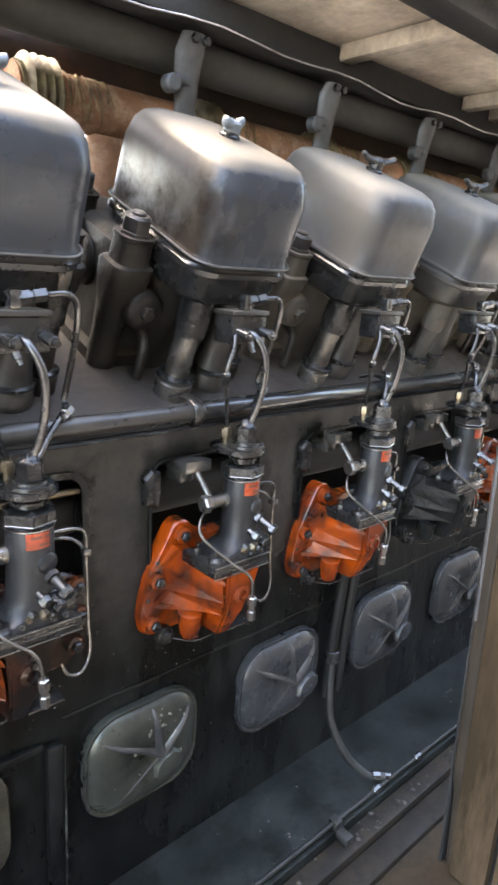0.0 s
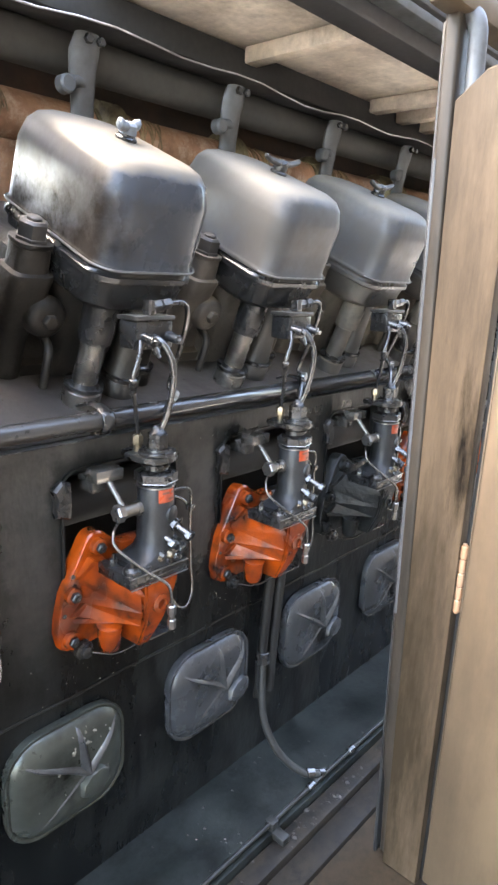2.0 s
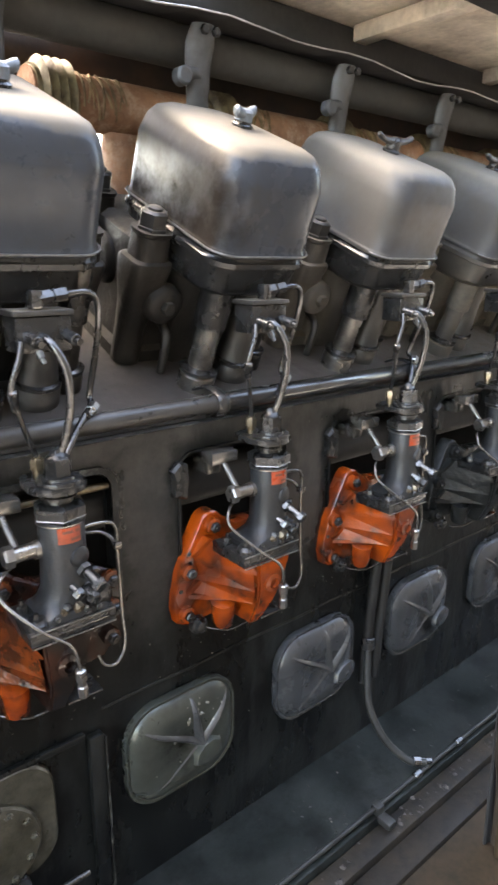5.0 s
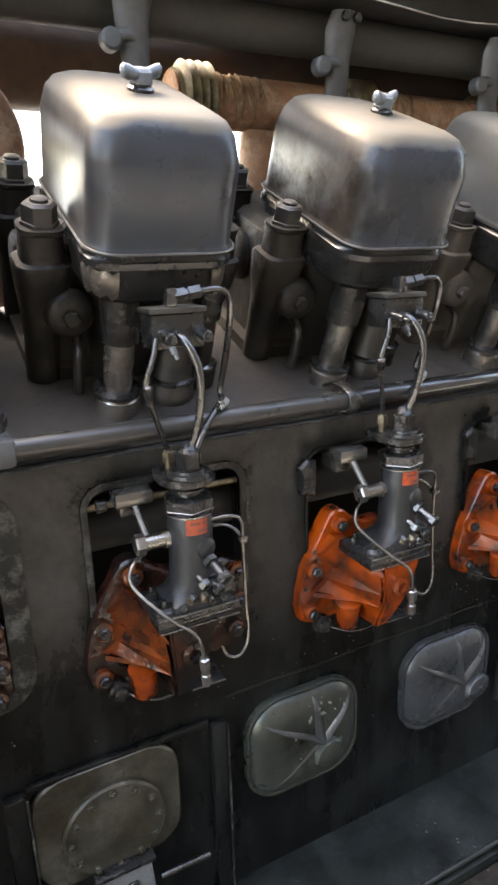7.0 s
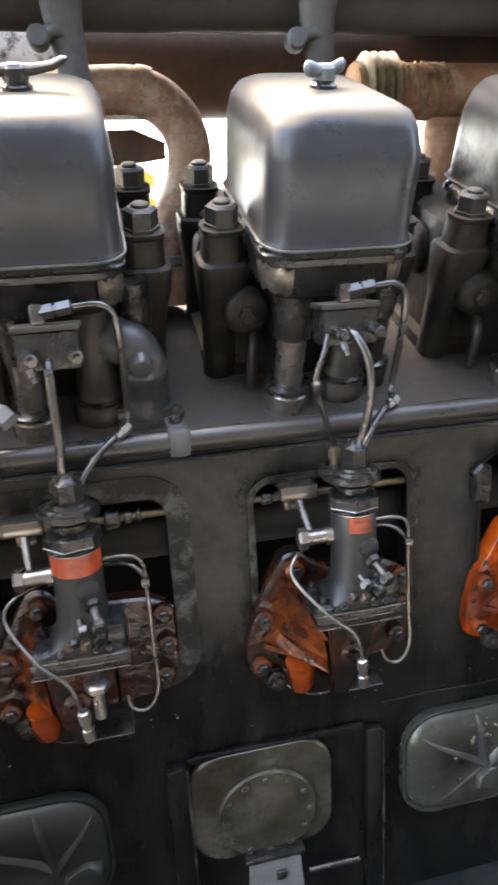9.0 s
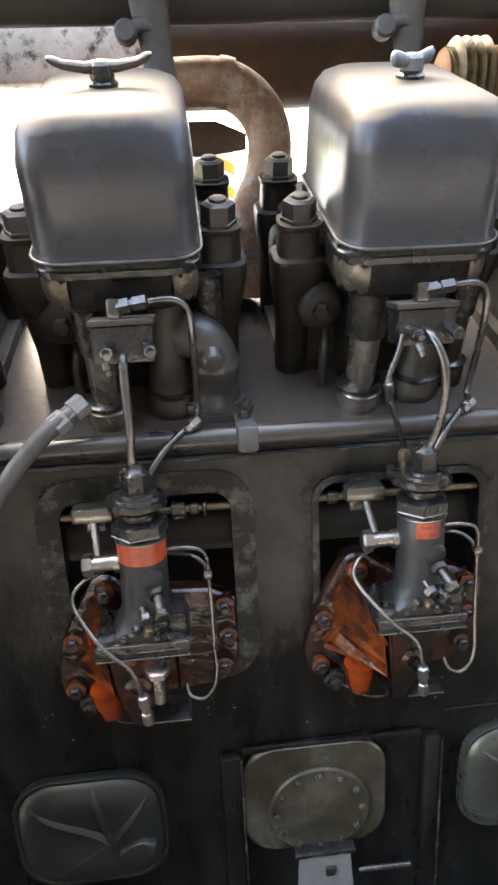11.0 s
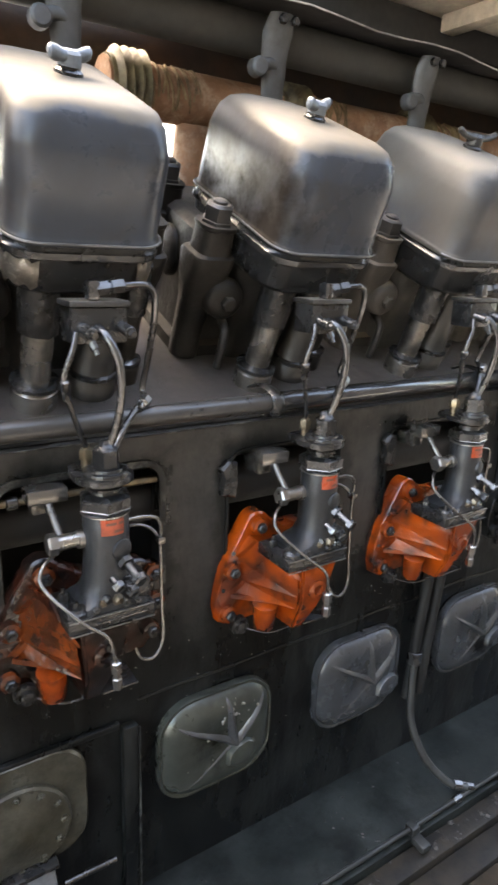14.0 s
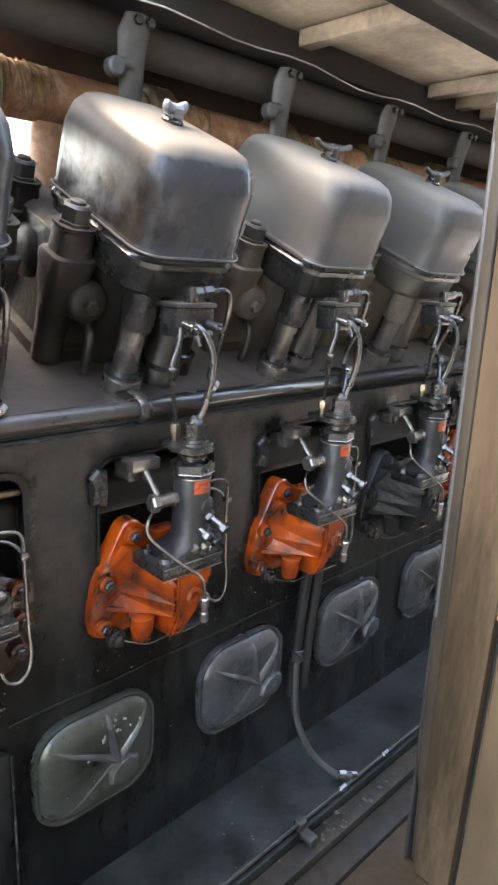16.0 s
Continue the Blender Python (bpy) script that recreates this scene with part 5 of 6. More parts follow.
def make_injector_lines(straight=False):
    j = thing("injector_line_set", (0, 0, Z0), "steel fuel block with curved injector pipes", "fuel pipes", "injector pipes along the engine")
    bm = bmesh.new()
    box(bm, (-0.026, -0.094, 0.220), (0.052, -0.045, 0.268), 0.003)
    blk = part("block", bm, IRON, j)
    bm = bmesh.new()
    box(bm, (-0.029, -0.098, 0.2685), (0.055, -0.042, 0.2765), 0.002)
    part("cap_plate", bm, DUSTIRON, blk)
    for x in (-0.012, 0.042):
        bm = bmesh.new()
        rod(bm, (x, -0.088, 0.243), (x + 0.006, -0.115, 0.236), 0.0085, edge=0.001)
        rod(bm, (x + 0.006, -0.115, 0.236), (x + 0.0075, -0.122, 0.234), 0.005)
        part("stub", bm, TUBE, blk)
    bm = bmesh.new()
    turned(bm, (0.008, -0.088, 0.291), (0.05, -0.090, 0.297), [(0, 0.008), (0.002, 0.0105), (0.018, 0.0105), (0.019, 0.007), (0.022, 0.007), (0.023, 0.010), (0.040, 0.010), (0.043, 0.006)], 6)
    box(bm, (-0.003, -0.097, 0.2768), (0.014, -0.076, 0.303), 0.004)
    part("elbow_union", bm, TUBE, j)
    bm = bmesh.new()
    tube(bm, [(0.045, -0.09, 0.296), (0.080, -0.088, 0.297), (0.098, -0.080, 0.282), (0.102, -0.070, 0.245), (0.103, -0.048, 0.19), (0.102, -0.028, 0.14), (0.096, -0.042, 0.125), (0.06, -0.07, 0.10), (0.03, -0.09, 0.065), (0.022, -0.095, 0.042)], 0.005)
    part("return_line", bm, TUBE, j)
    bm = bmesh.new()
    turned(bm, (0.103, -0.045, 0.128), (0.08, -0.06, 0.112), [(0, 0.006), (0.002, 0.009), (0.014, 0.009), (0.016, 0.007), (0.026, 0.007)], 6)
    part("line_nut", bm, STEEL, j)
    bm = bmesh.new()
    tube(bm, [(0.012, -0.07, 0.236), (0.012, -0.100, 0.226), (0.012, -0.108, 0.19), (0.012, -0.106, 0.13), (0.010, -0.102, 0.09), (PX + 0.002, PY - 0.002, 0.070)] if straight else [(0.006, -0.07, 0.244), (0.012, -0.108, 0.236), (0.026, -0.124, 0.200), (0.030, -0.120, 0.15), (0.024, -0.110, 0.10), (PX + 0.002, PY - 0.002, 0.070)], 0.0060, seg=12)
    part("high_pressure_line", bm, TUBE, j)
    bm = bmesh.new()
    tube(bm, [(-0.022, -0.098, 0.236), (-0.030, -0.106, 0.214), (-0.041, -0.106, 0.186), (-0.041, -0.102, 0.165), (-0.022, -0.086, 0.11), (PX - 0.014, PY + 0.034, 0.068)], 0.0043)
    if straight:
        bm.free()
    else:
        part("leak_line", bm, TUBE, j)
        bm = bmesh.new()
        turned(bm, (-0.0412, -0.104, 0.176), (-0.0370, -0.097, 0.145), [(0, 0.005), (0.002, 0.0075), (0.016, 0.0075), (0.018, 0.006), (0.03, 0.006)], 8)
        part("ferrule", bm, TUBE, j)
    bm = bmesh.new()
    turned(bm, (-0.008, -0.118, 0.226), (0.0, -0.128, 0.20), [(0, 0.006), (0.010, 0.006), (0.011, 0.004), (0.018, 0.004)], 8)
    part("banjo", bm, TUBE, j)
    return j


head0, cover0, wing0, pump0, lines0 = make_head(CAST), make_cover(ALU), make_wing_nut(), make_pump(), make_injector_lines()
bracket0 = make_pump_bracket(ORANGE)
band0 = make_pump(True, 0.0)
plain0 = make_pump(False, 0.0)
plain0.location.x = -PITCH
copy_thing(plain0, pose(-3 * PITCH, 0, Z0))
band0.location.x = -2 * PITCH
grey0 = make_pump_bracket(GREYCAST)
soaked0 = make_pump_bracket(GREASED)
soaked0.location.x = -PITCH
copy_thing(soaked0, pose(-2 * PITCH, 0, Z0))
copy_thing(soaked0, pose(-3 * PITCH, 0, Z0))
straight0 = make_injector_lines(True)
straight0.location.x = -2 * PITCH
elbow0 = make_water_elbow()
elbow0.location.x = -2 * PITCH
copy_thing(elbow0, pose(-3 * PITCH, 0, Z0))
bar0 = make_wing_nut(True)
bar0.location.x = -2 * PITCH
for k in (1, 2, 3, 4, 5):
    copy_thing(bar0, pose(k * PITCH + 0.012, 0, Z0))
scraped0 = make_head(CAST, True)
scraped0.location.x = -PITCH
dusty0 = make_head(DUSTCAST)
paler_head0 = make_head(DUSTCAST_PALE, first=DUSTCAST, rocker=DUSTBOX)
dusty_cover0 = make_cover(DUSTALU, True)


def head_x(k):
    """The heads stand a little further on from the middle of the bank."""
    return k * PITCH + (0.012 if k >= 0 else 0.0)


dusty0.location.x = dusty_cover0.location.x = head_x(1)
paler_head0.location.x = head_x(2)
for ob in (head0, cover0, wing0):
    ob.location.x = head_x(0)
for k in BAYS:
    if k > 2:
        copy_thing(paler_head0, pose(head_x(k), 0, Z0))
    if k < -1:
        copy_thing(scraped0, pose(head_x(k), 0, Z0))
    if k < 0:
        copy_thing(cover0, pose(head_x(k), 0, Z0))
    if k > 1:
        copy_thing(dusty_cover0, pose(head_x(k), 0, Z0))
    if k in (-1, -3):
        copy_thing(wing0, pose(head_x(k), 0, Z0))
    if k not in (0, -2):
        copy_thing(lines0, pose(k * PITCH, 0, Z0))
    if k > 0:
        copy_thing(pump0, pose(k * PITCH, 0, Z0))
    if k > 0 and k != 2:
        copy_thing(bracket0, pose(k * PITCH, 0, Z0))
grey0.location.x = 2 * PITCH


# ---------------------------------------------------------------- crankcase hatches
HX, HZ = -0.135, -0.600


DISH = ((0.0, -0.027), (0.15, -0.029), (0.35, -0.034), (0.55, -0.0375), (0.72, -0.036), (0.84, -0.0295), (0.91, -0.0225), (0.935, -0.0175), (0.955, -0.0205), (0.985, -0.0205), (1.0, -0.015))


def dish_height(x, z):
    """How far the pressed dish stands out at a place on it."""
    q = ((abs(x) / 0.132) ** 3.4 + (abs(z) / 0.1155) ** 3.4) ** (1 / 3.4)
    for (q0, y0), (q1, y1) in zip(DISH, DISH[1:]):
        if q <= q1:
            return y0 + (y1 - y0) * (q - q0) / (q1 - q0)
    return DISH[-1][1]


def make_hatch(material, label, crease=None, at=(0.078, -0.034)):
    h = thing("inspection_cover", (0, 0, Z0), label, "engine hatch", "hatches along the crankcase")
    bm = bmesh.new()
    rings = [[(x, -0.002, z) for x, z in rrect(0.260, 0.227, 0.072, 7, HX, HZ)]]
    for q, y in reversed(DISH[1:]):
        rings.append([(x, y, z) for x, z in rrect(0.264 * q, 0.231 * q, 0.074 * q, 7, HX, HZ)])
    rings.append([(x, DISH[0][1], z) for x, z in rrect(0.01, 0.008, 0.003, 7, HX, HZ)])
    ring_mesh(bm, rings)
    part("dish", bm, material, h, smooth=50)
    for ang, ln, w0 in ((146, 0.165, 0.0052), (102, 0.120, 0.0062), (54, 0.120, 0.0052), (208, 0.165, 0.0028)):
        a = radians(ang)
        bm = bmesh.new()
        rings = []
        for i in range(13):
            q = i / 12
            x, z = 0.036 + ln * q * math.cos(a), -0.018 + ln * q * math.sin(a)
            y = dish_height(x, z)
            c = Vector((HX + x, 0, HZ + z))
            side = Vector((-math.sin(a), 0, math.cos(a)))
            w = 0.62 * w0 * (0.95 - 0.45 * q)
            lift = 1.75 * w0 * (1 - q ** 4) * (0.4 if ang > 180 else 1.0)
            rings.append([c + side * w * 3.4 + Vector((0, y + 0.002, 0)), c + side * w * 0.4 + Vector((0, y - lift, 0)), c - side * w * 0.4 + Vector((0, y - lift, 0)), c - side * w * 3.4 + Vector((0, y + 0.002, 0))])
        ring_mesh(bm, rings)
        part("pressed_rib", bm, crease or RIBWORN, h, "rubbed crease", smooth=80)
    bm = bmesh.new()
    lump = [(-0.030, 0.004), (-0.012, 0.020), (0.012, 0.026), (0.032, 0.014), (0.034, -0.012), (0.014, -0.030), (-0.016, -0.034), (-0.034, -0.022)]
    ring_mesh(bm, [[(HX + at[0] + x * g, y, HZ + at[1] + z * g) for x, z in lump] for y, g in ((-0.020, 1.10), (-0.040, 1.0), (-0.046, 0.9), (-0.048, 0.6))])
    part("clamp_boss", bm, material, h, smooth=50)
    return h


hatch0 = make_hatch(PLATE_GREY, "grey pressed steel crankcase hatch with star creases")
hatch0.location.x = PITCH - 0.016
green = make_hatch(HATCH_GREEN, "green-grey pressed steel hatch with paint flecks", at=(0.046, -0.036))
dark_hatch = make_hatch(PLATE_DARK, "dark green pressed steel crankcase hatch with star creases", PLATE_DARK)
dark_hatch.location = (-2 * PITCH, 0, Z0 - 0.015)
rnd = random.Random(5)
for i in range(26):
    x, z = rnd.gauss(0.028, 0.022), rnd.gauss(0.062, 0.014)
    if i > 18:
        x, z = rnd.uniform(-0.10, 0.10), rnd.uniform(-0.09, 0.09)
    y = dish_height(x, z)
    r = rnd.uniform(0.0012, 0.0045)
    bm = bmesh.new()
    n = 6
    ring_mesh(bm, [[(HX + x + g * r * (0.6 + 0.5 * rnd.random()) * math.cos(6.283 * j / n), y + up, HZ + z + g * 1.4 * r * (0.6 + 0.5 * rnd.random()) * math.sin(6.283 * j / n)) for j in range(n)] for up, g in ((0.0015, 1.0), (-0.0016, 0.85))])
    part("paint_fleck", bm, FLECK, green, "pale fleck of old paint")
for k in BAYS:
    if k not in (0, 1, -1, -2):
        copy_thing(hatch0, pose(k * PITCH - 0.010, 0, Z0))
flat = thing("inspection_cover", (-PITCH, 0, Z0), "olive stained hatch with a bolted round relief plate", "engine hatch", "hatches along the crankcase")
bm = bmesh.new()
slab(bm, rrect(0.262, 0.229, 0.062, 7, HX, HZ), -0.016, -0.002, 0.004)
part("dish", bm, OLIVE, flat)
bm = bmesh.new()
turned(bm, (HX + 0.005, -0.012, HZ - 0.02), (HX + 0.005, -0.1, HZ - 0.02), [(0, 0.093), (0.012, 0.093), (0.016, 0.089), (0.016, 0.06), (0.018, 0.055)], 32)
part("relief_plate", bm, OLIVE, flat)
for i in range(12):
    a = 2 * math.pi * i / 12
    bm = bmesh.new()
    hexbolt(bm, (HX + 0.005 + 0.078 * math.cos(a), -0.028, HZ - 0.02 + 0.078 * math.sin(a)), (0, -1, 0), 0.007, 0.006, 0.003)
    part("bolt", bm, OLIVE, flat)

# ---------------------------------------------------------------- long pipes
oil = thing("oil_pipe", (0, 0, Z0), "glossy black steel pipe clamped along the engine's edge", "pipe")
bm = bmesh.new()
rod(bm, (XL, -0.045, 0.097), (-0.072, -0.045, 0.097), 0.0165, seg=20)
part("run", bm, WORNPIPE, oil, "dusty rubbed length of pipe")
bm = bmesh.new()
turned(bm, (-0.071, -0.045, 0.097), (XR, -0.045, 0.097), [(0, 0.0165), (0.002, 0.0185), (0.55, 0.0185), (0.552, 0.017), (XR + 0.071, 0.017)], 20)
part("run", bm, PIPE, oil)
for x in (-0.63,):
    bm = bmesh.new()
    box(bm, (x - 0.016, -0.065, 0.076), (x + 0.016, -0.025, 0.117), 0.008)
    box(bm, (x - 0.014, -0.03, 0.104), (x + 0.014, 0.03, 0.116), 0.003)
    cl = part("clamp", bm, BRACKET, oil, "grey steel clamp")
    bm = bmesh.new()
    hexbolt(bm, (x, -0.012, 0.116), (0, 0, 1), 0.010, 0.010, 0.003)
    part("clamp_bolt", bm, IRON, cl)
for x in (-0.062, 0.49, 1.2):
    bm = bmesh.new()
    tube(bm, [(x, 0.022, 0.112), (x, -0.008, 0.121), (x, -0.036, 0.1195), (x, -0.0605, 0.110), (x, -0.0655, 0.094), (x, -0.055, 0.077), (x, -0.020, 0.070)], 0.0038, seg=8)
    bmesh.ops.scale(bm, vec=(3.0, 1, 1), space=Matrix.Translation((-x, 0, 0)), verts=bm.verts)
    part("strap", bm, IRON, oil, "black steel strap")

# manifolds behind the covers
air = thing("air_pipe", (0, 0, Z0), "sooty grey pipe running behind the valve covers", "pipe")
bm = bmesh.new()
rod(bm, (XL - 0.5, 0.27, 0.748), (XR, 0.27, 0.748), 0.040, seg=28)
part("run", bm, MANIFOLD, air)


def make_pipe_bracket():
    b = thing("pipe_bracket", (0, 0, Z0), "blue-grey cast bracket holding the pipe", "bracket", "brackets along the pipe")
    bm = bmesh.new()
    rings = []
    for s, w in ((0.0, 0.026), (0.1, 0.028), (0.3, 0.026), (0.5, 0.024), (0.75, 0.029), (0.88, 0.033), (1.0, 0.026)):
        c = Vector((0.03 + 0.006 * math.sin(s * 6), 0.235 - 0.05 * s, 0.53 + 0.235 * s))
        rings.append([c + Vector((w * math.cos(a), 0.016 * math.sin(a), 0)) for a in [2 * math.pi * i / 12 for i in range(12)]])
    ring_mesh(bm, rings)
    part("arm", bm, BRACKET, b)
    bm = bmesh.new()
    tube(bm, [(0.03, 0.2, 0.68), (0.01, 0.195, 0.685), (-0.012, 0.2, 0.675)], 0.012)
    turned(bm, (-0.014, 0.205, 0.675), (-0.014, 0.16, 0.675), [(0, 0.017), (0.02, 0.017), (0.024, 0.013)], 14)
    part("lug", bm, BRACKET, b)
    bm = bmesh.new()
    for dx in (-0.012, 0.014):
        hexbolt(bm, (0.03 + dx, 0.168, 0.752), (0, -1, 0), 0.009, 0.009)
    part("bolt", bm, IRON, b)
    return b


pb = make_pipe_bracket()
pb.location.x = 0.05
for k in BAYS:
    if k:
        copy_thing(pb, pose(k * PITCH + 0.05, 0, Z0))

exhaust = thing("exhaust_manifold", (0, 0, Z0), "rusty exhaust pipe with bellows behind the covers", "exhaust pipe")
bm = bmesh.new()
rod(bm, (-0.19, 0.40, 0.645), (XR, 0.40, 0.645), 0.052, seg=28)
part("run", bm, RUST, exhaust)
for k in range(-1, 6):
    x = k * PITCH + 0.215
    bm = bmesh.new()
    turned(bm, (x, 0.40, 0.645), (x + 1, 0.40, 0.645), [(0, 0.056)] + [(0.008 + 0.009 * i, 0.072 if i % 2 else 0.057) for i in range(8)] + [(0.08, 0.056)], 28)
    part("bellows", bm, BELLOWS_MAT, exhaust)
for k in range(-1, 6):
    bm = bmesh.new()
    tube(bm, [(k * PITCH + 0.013, 0.40, 0.60), (k * PITCH + 0.013, 0.42, 0.5), (k * PITCH + 0.013, 0.43, 0.38)], 0.04, seg=16)
    part("branch", bm, RUST, exhaust)

rnd = random.Random(11)
for k in range(-1, 5):
    for i in range(16):
        x = k * PITCH + 0.27 + i * 0.0085 + rnd.uniform(-0.004, 0.004)
        a0, a1 = rnd.uniform(0.2, 0.7), rnd.uniform(1.5, 2.3)
        lean = rnd.uniform(-0.006, 0.006)
        bm = bmesh.new()
        tube(bm, [(x + lean * j, 0.40 - 0.0535 * math.sin(a0 + (a1 - a0) * j / 4), 0.645 + 0.0535 * math.cos(a0 + (a1 - a0) * j / 4)) for j in range(5)], rnd.uniform(0.0012, 0.0032), seg=5, steps=2)
        part("torn_lagging", bm, LAGGING, exhaust, "frayed yellow-brown lagging strip")

elbow = thing("exhaust_elbow", (0, 0, Z0), "rusty pinkish exhaust elbow bending down to a head", "exhaust pipe")
bm = bmesh.new()
tube(bm, [(-0.90, 0.42, 0.63), (-0.78, 0.41, 0.645), (-0.68, 0.40, 0.652), (-0.60, 0.40, 0.648), (-0.545, 0.40, 0.61), (-0.522, 0.40, 0.55), (-0.535, 0.40, 0.48), (-0.565, 0.40, 0.42), (-0.580, 0.41, 0.36), (-0.585, 0.41, 0.26)],
     0.042, seg=22)
part("bend", bm, ELBOWRUST, elbow)
bm = bmesh.new()
tube(bm, [(-0.612, 0.40, 0.650), (-0.604, 0.40, 0.6495), (-0.596, 0.40, 0.6465)], 0.0455, seg=22)
part("weld_ring", bm, ELBOWRUST, elbow)
bm = bmesh.new()
rod(bm, (-0.583, 0.41, 0.335), (-0.584, 0.41, 0.355), 0.046, seg=22, edge=0.003)
part("joint_ring", bm, SILVER, elbow, "pale gasket ring")
bm = bmesh.new()
ring_mesh(bm, [[(-0.80, y, 0.60), (-0.62, y, 0.60), (-0.56, y, 0.575), (-0.56, y, 0.545), (-0.66, y, 0.535), (-0.80, y, 0.56)] for y in (0.47, 0.475)])
part("guard_plate", bm, DUCT, elbow, "dark bent guard plate")

duct = thing("exhaust_duct", (0, 0, Z0), "sooty rust-streaked duct along the middle of the engine", "duct")
bm = bmesh.new()
rod(bm, (-0.74, 0.58, 0.745), (XR, 0.58, 0.745), 0.105, seg=28)
part("shell", bm, DUCT, duct)
bm = bmesh.new()
box(bm, (XL - 0.6, 0.54, 0.69), (-0.745, 0.60, 0.90), 0.006)
part("end_plate", bm, FLAKED, duct, "pale flaking painted end plate")
for x in (-1.4, 0.2, 1.6):
    bm = bmesh.new()
    box(bm, (x, 0.60, 0.1), (x + 0.06, 0.66, 0.70), 0.004)
    part("stand", bm, DUCT, duct)

board = thing("hazard_board", (-0.55, 1.75, 0), "yellow and pale diagonally striped warning board", "sign")
bm = bmesh.new()
box(bm, (-0.10, 0, -0.25), (0.07, 0.02, Z0 + 0.79), 0.003)
part("panel", bm, WHITE, board)
for i in range(8):
    z = Z0 + 0.10 + i * 0.09
    bm = bmesh.new()
    ring_mesh(bm, [[(-0.10, y, z), (0.07, y, z - 0.10), (0.07, y, z - 0.06), (-0.10, y, z + 0.04)] for y in (-0.003, -0.0005)])
    part("stripe", bm, YELLOW, board)

# hanging hose, drain tubes and conduit at the ledge
conduit = thing("conduit", (0, 0, Z0), "thin steel conduit saddled along the ledge", "conduit")
bm = bmesh.new()
rod(bm, (-0.9, -0.205, -0.893), (XR, -0.205, -0.893), 0.0055, seg=12)
part("run", bm, HOSE, conduit)
for x in (0.42, 0.60):
    bm = bmesh.new()
    turned(bm, (x, -0.205, -0.893), (x + 1, -0.205, -0.893), [(0, 0.007), (0.002, 0.0095), (0.024, 0.0095), (0.026, 0.007)], 8)
    part("coupling", bm, TUBE, conduit)
bm = bmesh.new()
box(bm, (0.268, -0.218, -0.911), (0.292, -0.192, -0.885), 0.004)
box(bm, (0.266, -0.252, -0.922), (0.292, -0.216, -0.903), 0.004)
part("saddle", bm, HOSE, conduit)

hose = thing("drain_hose", (0, 0, Z0), "grey flexible drain hose curving onto the ledge", "hose")
bm = bmesh.new()
tube(bm, [(0.425, -0.03, -0.60), (0.405, -0.05, -0.68), (0.392, -0.075, -0.755), (0.405, -0.12, -0.83), (0.44, -0.17, -0.878), (0.475, -0.2, -0.884)], 0.0098, seg=14)
part("flexible", bm, HOSE, hose)
bm = bmesh.new()
turned(bm, (0.448, -0.178, -0.880), (0.50, -0.212, -0.886), [(0, 0.010), (0.002, 0.0125), (0.02, 0.0125), (0.022, 0.009), (0.05, 0.009)], 8)
part("ferrule", bm, TUBE, hose)
for x, top in ((0.425, -0.33), (0.468, -0.30)):
    bm = bmesh.new()
    tube(bm, [(x + 0.02, -0.03, top), (x + 0.012, -0.028, -0.42), (x, -0.026, -0.60), (x - 0.004, -0.024, -0.72)], 0.013, seg=14)
    part("drain_tube", bm, INSIDE, hose, "black drain tube")
bm = bmesh.new()
turned(bm, (0.425, -0.03, -0.585), (0.42, -0.034, -0.63), [(0, 0.016), (0.002, 0.018), (0.03, 0.018), (0.032, 0.015)], 8)
part("hose_nut", bm, IRON, hose)

feed = thing("feed_hose", (0, 0, Z0), "pale grey armoured hose with a hexagon end fitting", "hose")
bm = bmesh.new()
tube(bm, [(-0.868, -0.06, 0.152), (-0.90, -0.08, 0.132), (-0.955, -0.09, 0.075), (-1.03, -0.10, -0.03), (-1.12, -0.10, -0.20), (-1.2, -0.08, -0.40), (-1.22, -0.03, -0.6)], 0.0125, seg=14)
part("flexible", bm, BRACKET, feed)
bm = bmesh.new()
turned(bm, (-0.85, -0.05, 0.165), (-0.91, -0.085, 0.124), [(0, 0.012), (0.002, 0.016), (0.022, 0.016), (0.024, 0.013), (0.034, 0.013), (0.036, 0.016), (0.055, 0.016)], 6)
part("fitting", bm, SILVER, feed)

latch = thing("latch_plate", (-PITCH, 0, Z0), "bare silver latch plate below the round hatch", "latch")
bm = bmesh.new()
slab(bm, [(-0.176, -0.785), (-0.072, -0.785), (-0.078, -0.702), (-0.172, -0.700)], -0.046, -0.04, 0.002)
part("plate", bm, SILVER, latch)
bm = bmesh.new()
box(bm, (-0.18, -0.05, -0.703), (-0.07, -0.02, -0.694), 0.002)
part("edge_bar", bm, IRON, latch)
bm = bmesh.new()
rod(bm, (-0.06, -0.035, -0.762), (0.04, -0.03, -0.77), 0.006)
box(bm, (-0.125, -0.052, -0.75), (-0.105, -0.045, -0.73), 0.003)
part("handle_rod", bm, TUBE, latch)

# thin sheet over the brackets
bm = bmesh.new()
n = 60
top = []
for i in range(n + 1):
    x = XL - 0.5 + (XR - XL + 0.5) * i / n
    sag = 0.006 * math.sin(x * 15.7) + 0.004 * math.sin(x * 6.1)
    top.append([(x, 0.150, 0.770 + sag), (x, 0.45, 0.825), (x, 0.45, 0.827), (x, 0.153, 0.775 + sag)])
ring_mesh(bm, top)
shield = thing("heat_shield", (0, 0, Z0), "thin wavy aluminium heat shield over the pipe brackets", "heat shield")
part("sheet", bm, BEAM, shield, "sooty dark sheet", smooth=0)
bm = bmesh.new()
tube(bm, [(r[0][0], 0.1495, r[0][2] + 0.0025) for r in top], 0.0014, seg=6, smooth=False)
part("rolled_edge", bm, LIP, shield, "bright rolled edge")

# grit and old paint flakes lying on the ledge, the sill and the deck
rnd = random.Random(23)
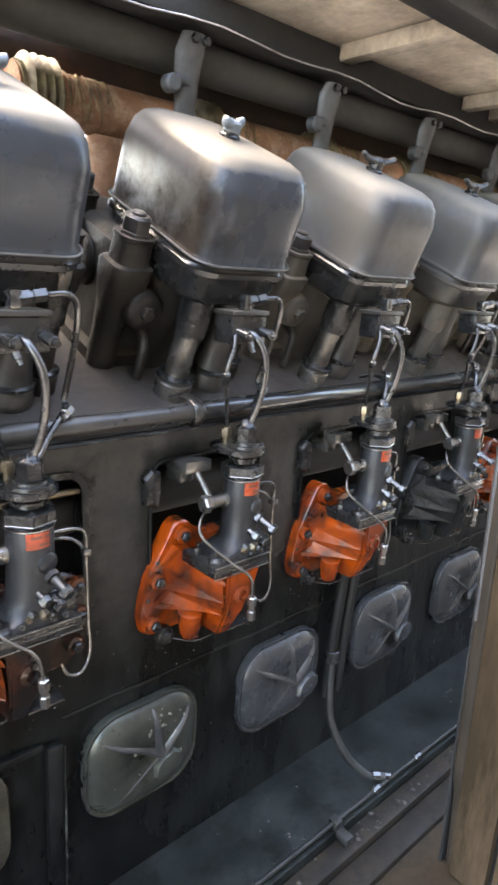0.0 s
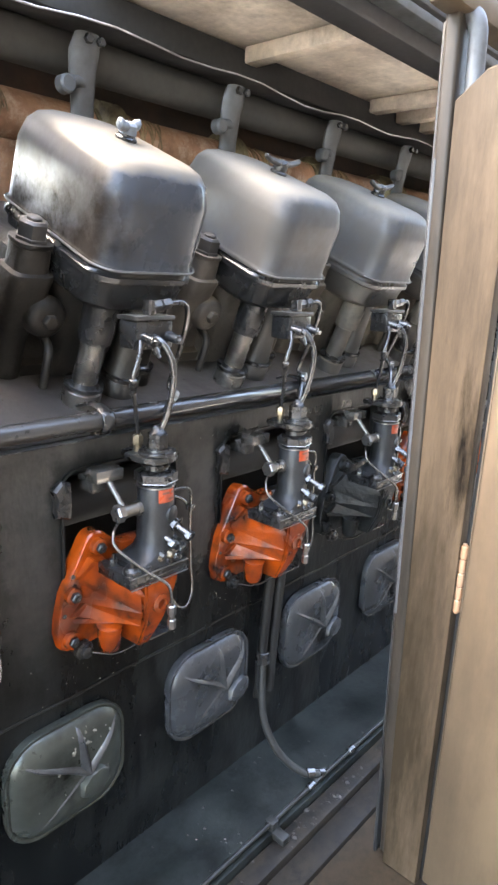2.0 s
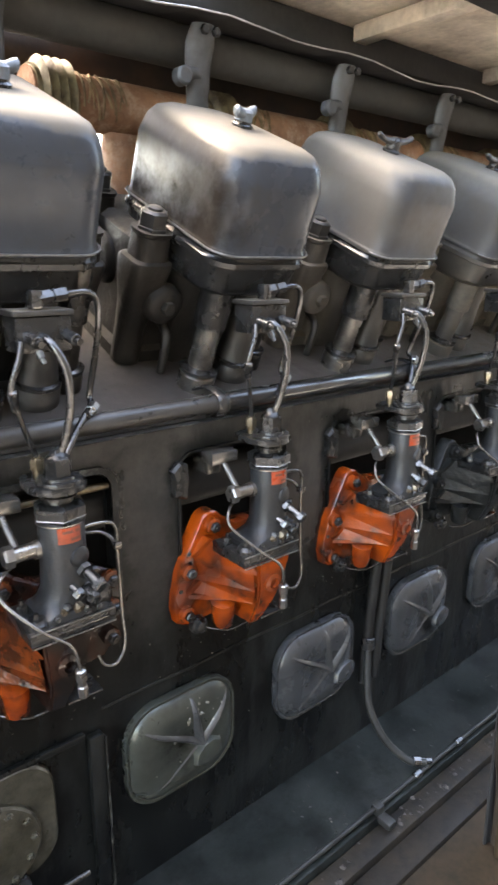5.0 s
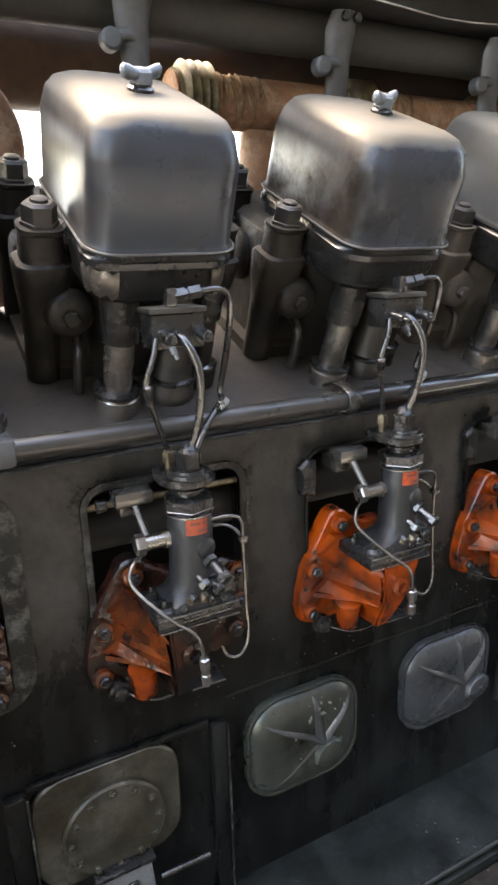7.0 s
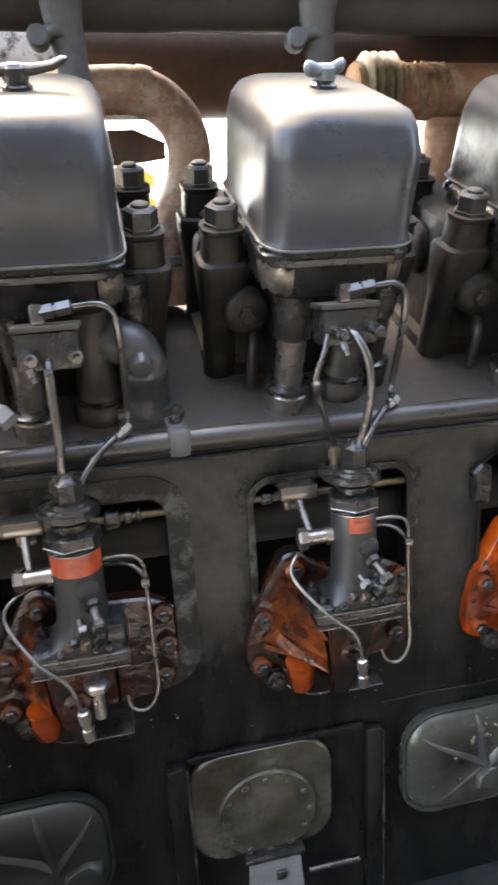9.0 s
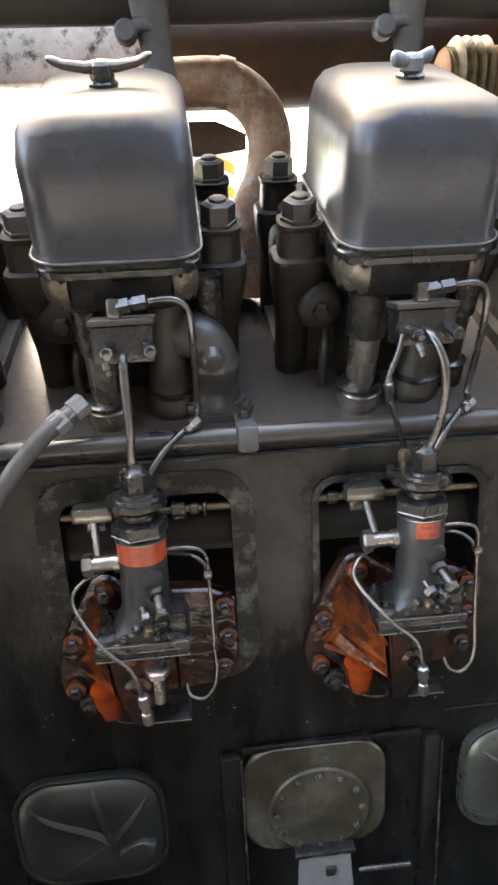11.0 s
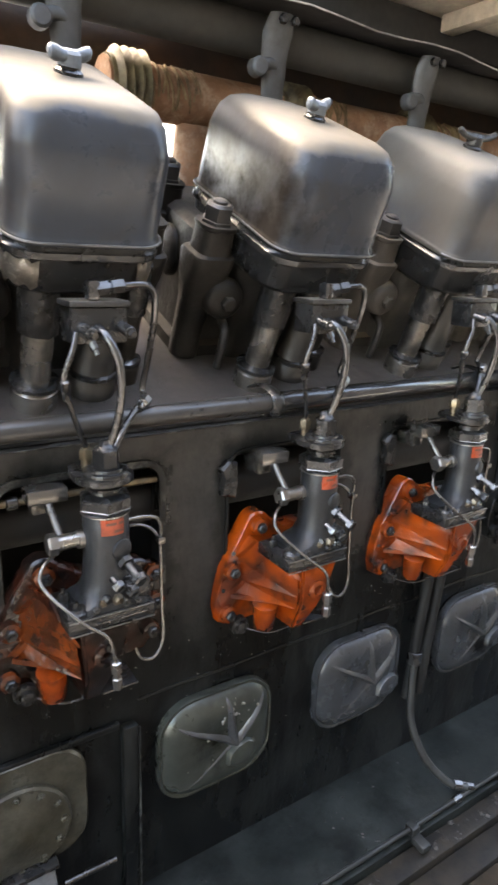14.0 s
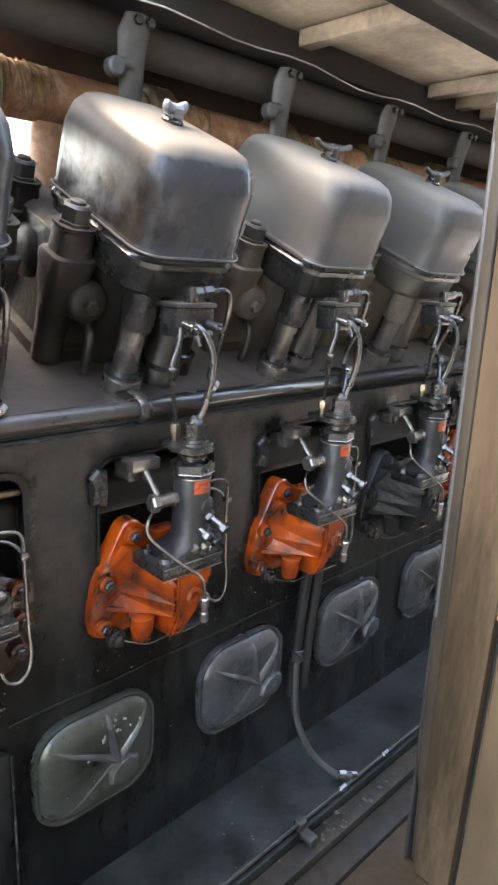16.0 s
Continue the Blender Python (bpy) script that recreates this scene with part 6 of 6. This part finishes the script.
verts, faces = [], []


def lump(at, r, flat):
    n0 = len(verts)
    for i in range(6):
        a = i * math.pi / 3 + rnd.random() * 0.5
        q = r * rnd.uniform(0.7, 1.2)
        verts.append((at[0] + q * math.cos(a), at[1] + q * math.sin(a), at[2]))
    for i in range(3):
        a = i * math.pi * 2 / 3 + rnd.random()
        verts.append((at[0] + 0.5 * r * math.cos(a), at[1] + 0.5 * r * math.sin(a), at[2] + r * flat * rnd.uniform(0.7, 1.2)))
    for i in range(6):
        faces.append((n0 + i, n0 + (i + 1) % 6, n0 + 6 + (i // 2)))
    faces.append((n0 + 6, n0 + 7, n0 + 8))
    for i in range(3):
        faces.append((n0 + (2 * i + 2) % 6, n0 + 6 + (i + 1) % 3, n0 + 6 + i))


for i in range(260):
    lump((rnd.uniform(-0.6, 1.6), rnd.uniform(-0.21, -0.01), 0.1895), rnd.choice((0.001, 0.0015, 0.002, 0.004)), 0.5)
for i in range(60):
    lump((rnd.gauss(0.42, 0.22), rnd.uniform(-0.265, -0.22), 0.1715), rnd.choice((0.002, 0.003, 0.005, 0.009)), 0.5)
for i in range(160):
    x, d = rnd.uniform(-1.2, 1.4), rnd.uniform(0.0, 0.14)
    p = bank(x, d, -0.281)
    lump((p.x, p.y, p.z + Z0 - 0.0008), rnd.choice((0.001, 0.0015, 0.0025)), 0.5)
me = bpy.data.meshes.new("grit")
me.from_pydata(verts, [], faces)
me.materials.append(GRIT)
tagged(new("grit", me), "grit and paint flakes lying on ledge and deck", "grit", kind="stuff")

# pale flecks for paint chips and painted glints of wet drops on the side plate below the pumps
rnd = random.Random(41)
verts, faces = [], []
for i in range(150):
    k = rnd.choice((-2, -1, 0, 0, 1, 1, 2))
    x = k * PITCH + rnd.uniform(-0.2, 0.2)
    z = Z0 - 0.40 + rnd.gauss(0, 0.035) if rnd.random() < 0.6 else Z0 + rnd.uniform(-0.75, 0.04)
    if abs(x - k * PITCH - 0.012) < 0.155 and z > Z0 - 0.33:
        continue
    r, n0 = rnd.choice((0.0006, 0.0008, 0.0011, 0.0018)), len(verts)
    for y, g in ((0.0005, 1.0), (-0.0012, 0.6)):
        for j in range(5):
            a = j * 1.2566 + rnd.random() * 0.4
            verts.append((x + g * r * rnd.uniform(0.8, 1.6) * math.cos(a), y, z + g * r * math.sin(a)))
    for j in range(5):
        faces.append((n0 + j, n0 + (j + 1) % 5, n0 + 5 + (j + 1) % 5, n0 + 5 + j))
    faces.append(tuple(n0 + 5 + j for j in range(5)))
me = bpy.data.meshes.new("paint_chips")
me.from_pydata(verts, [], faces)
me.materials.append(FLECK)
tagged(new("paint_chips", me), "pale paint chips and painted wet glints on the oily plate", "paint chips", kind="stuff")
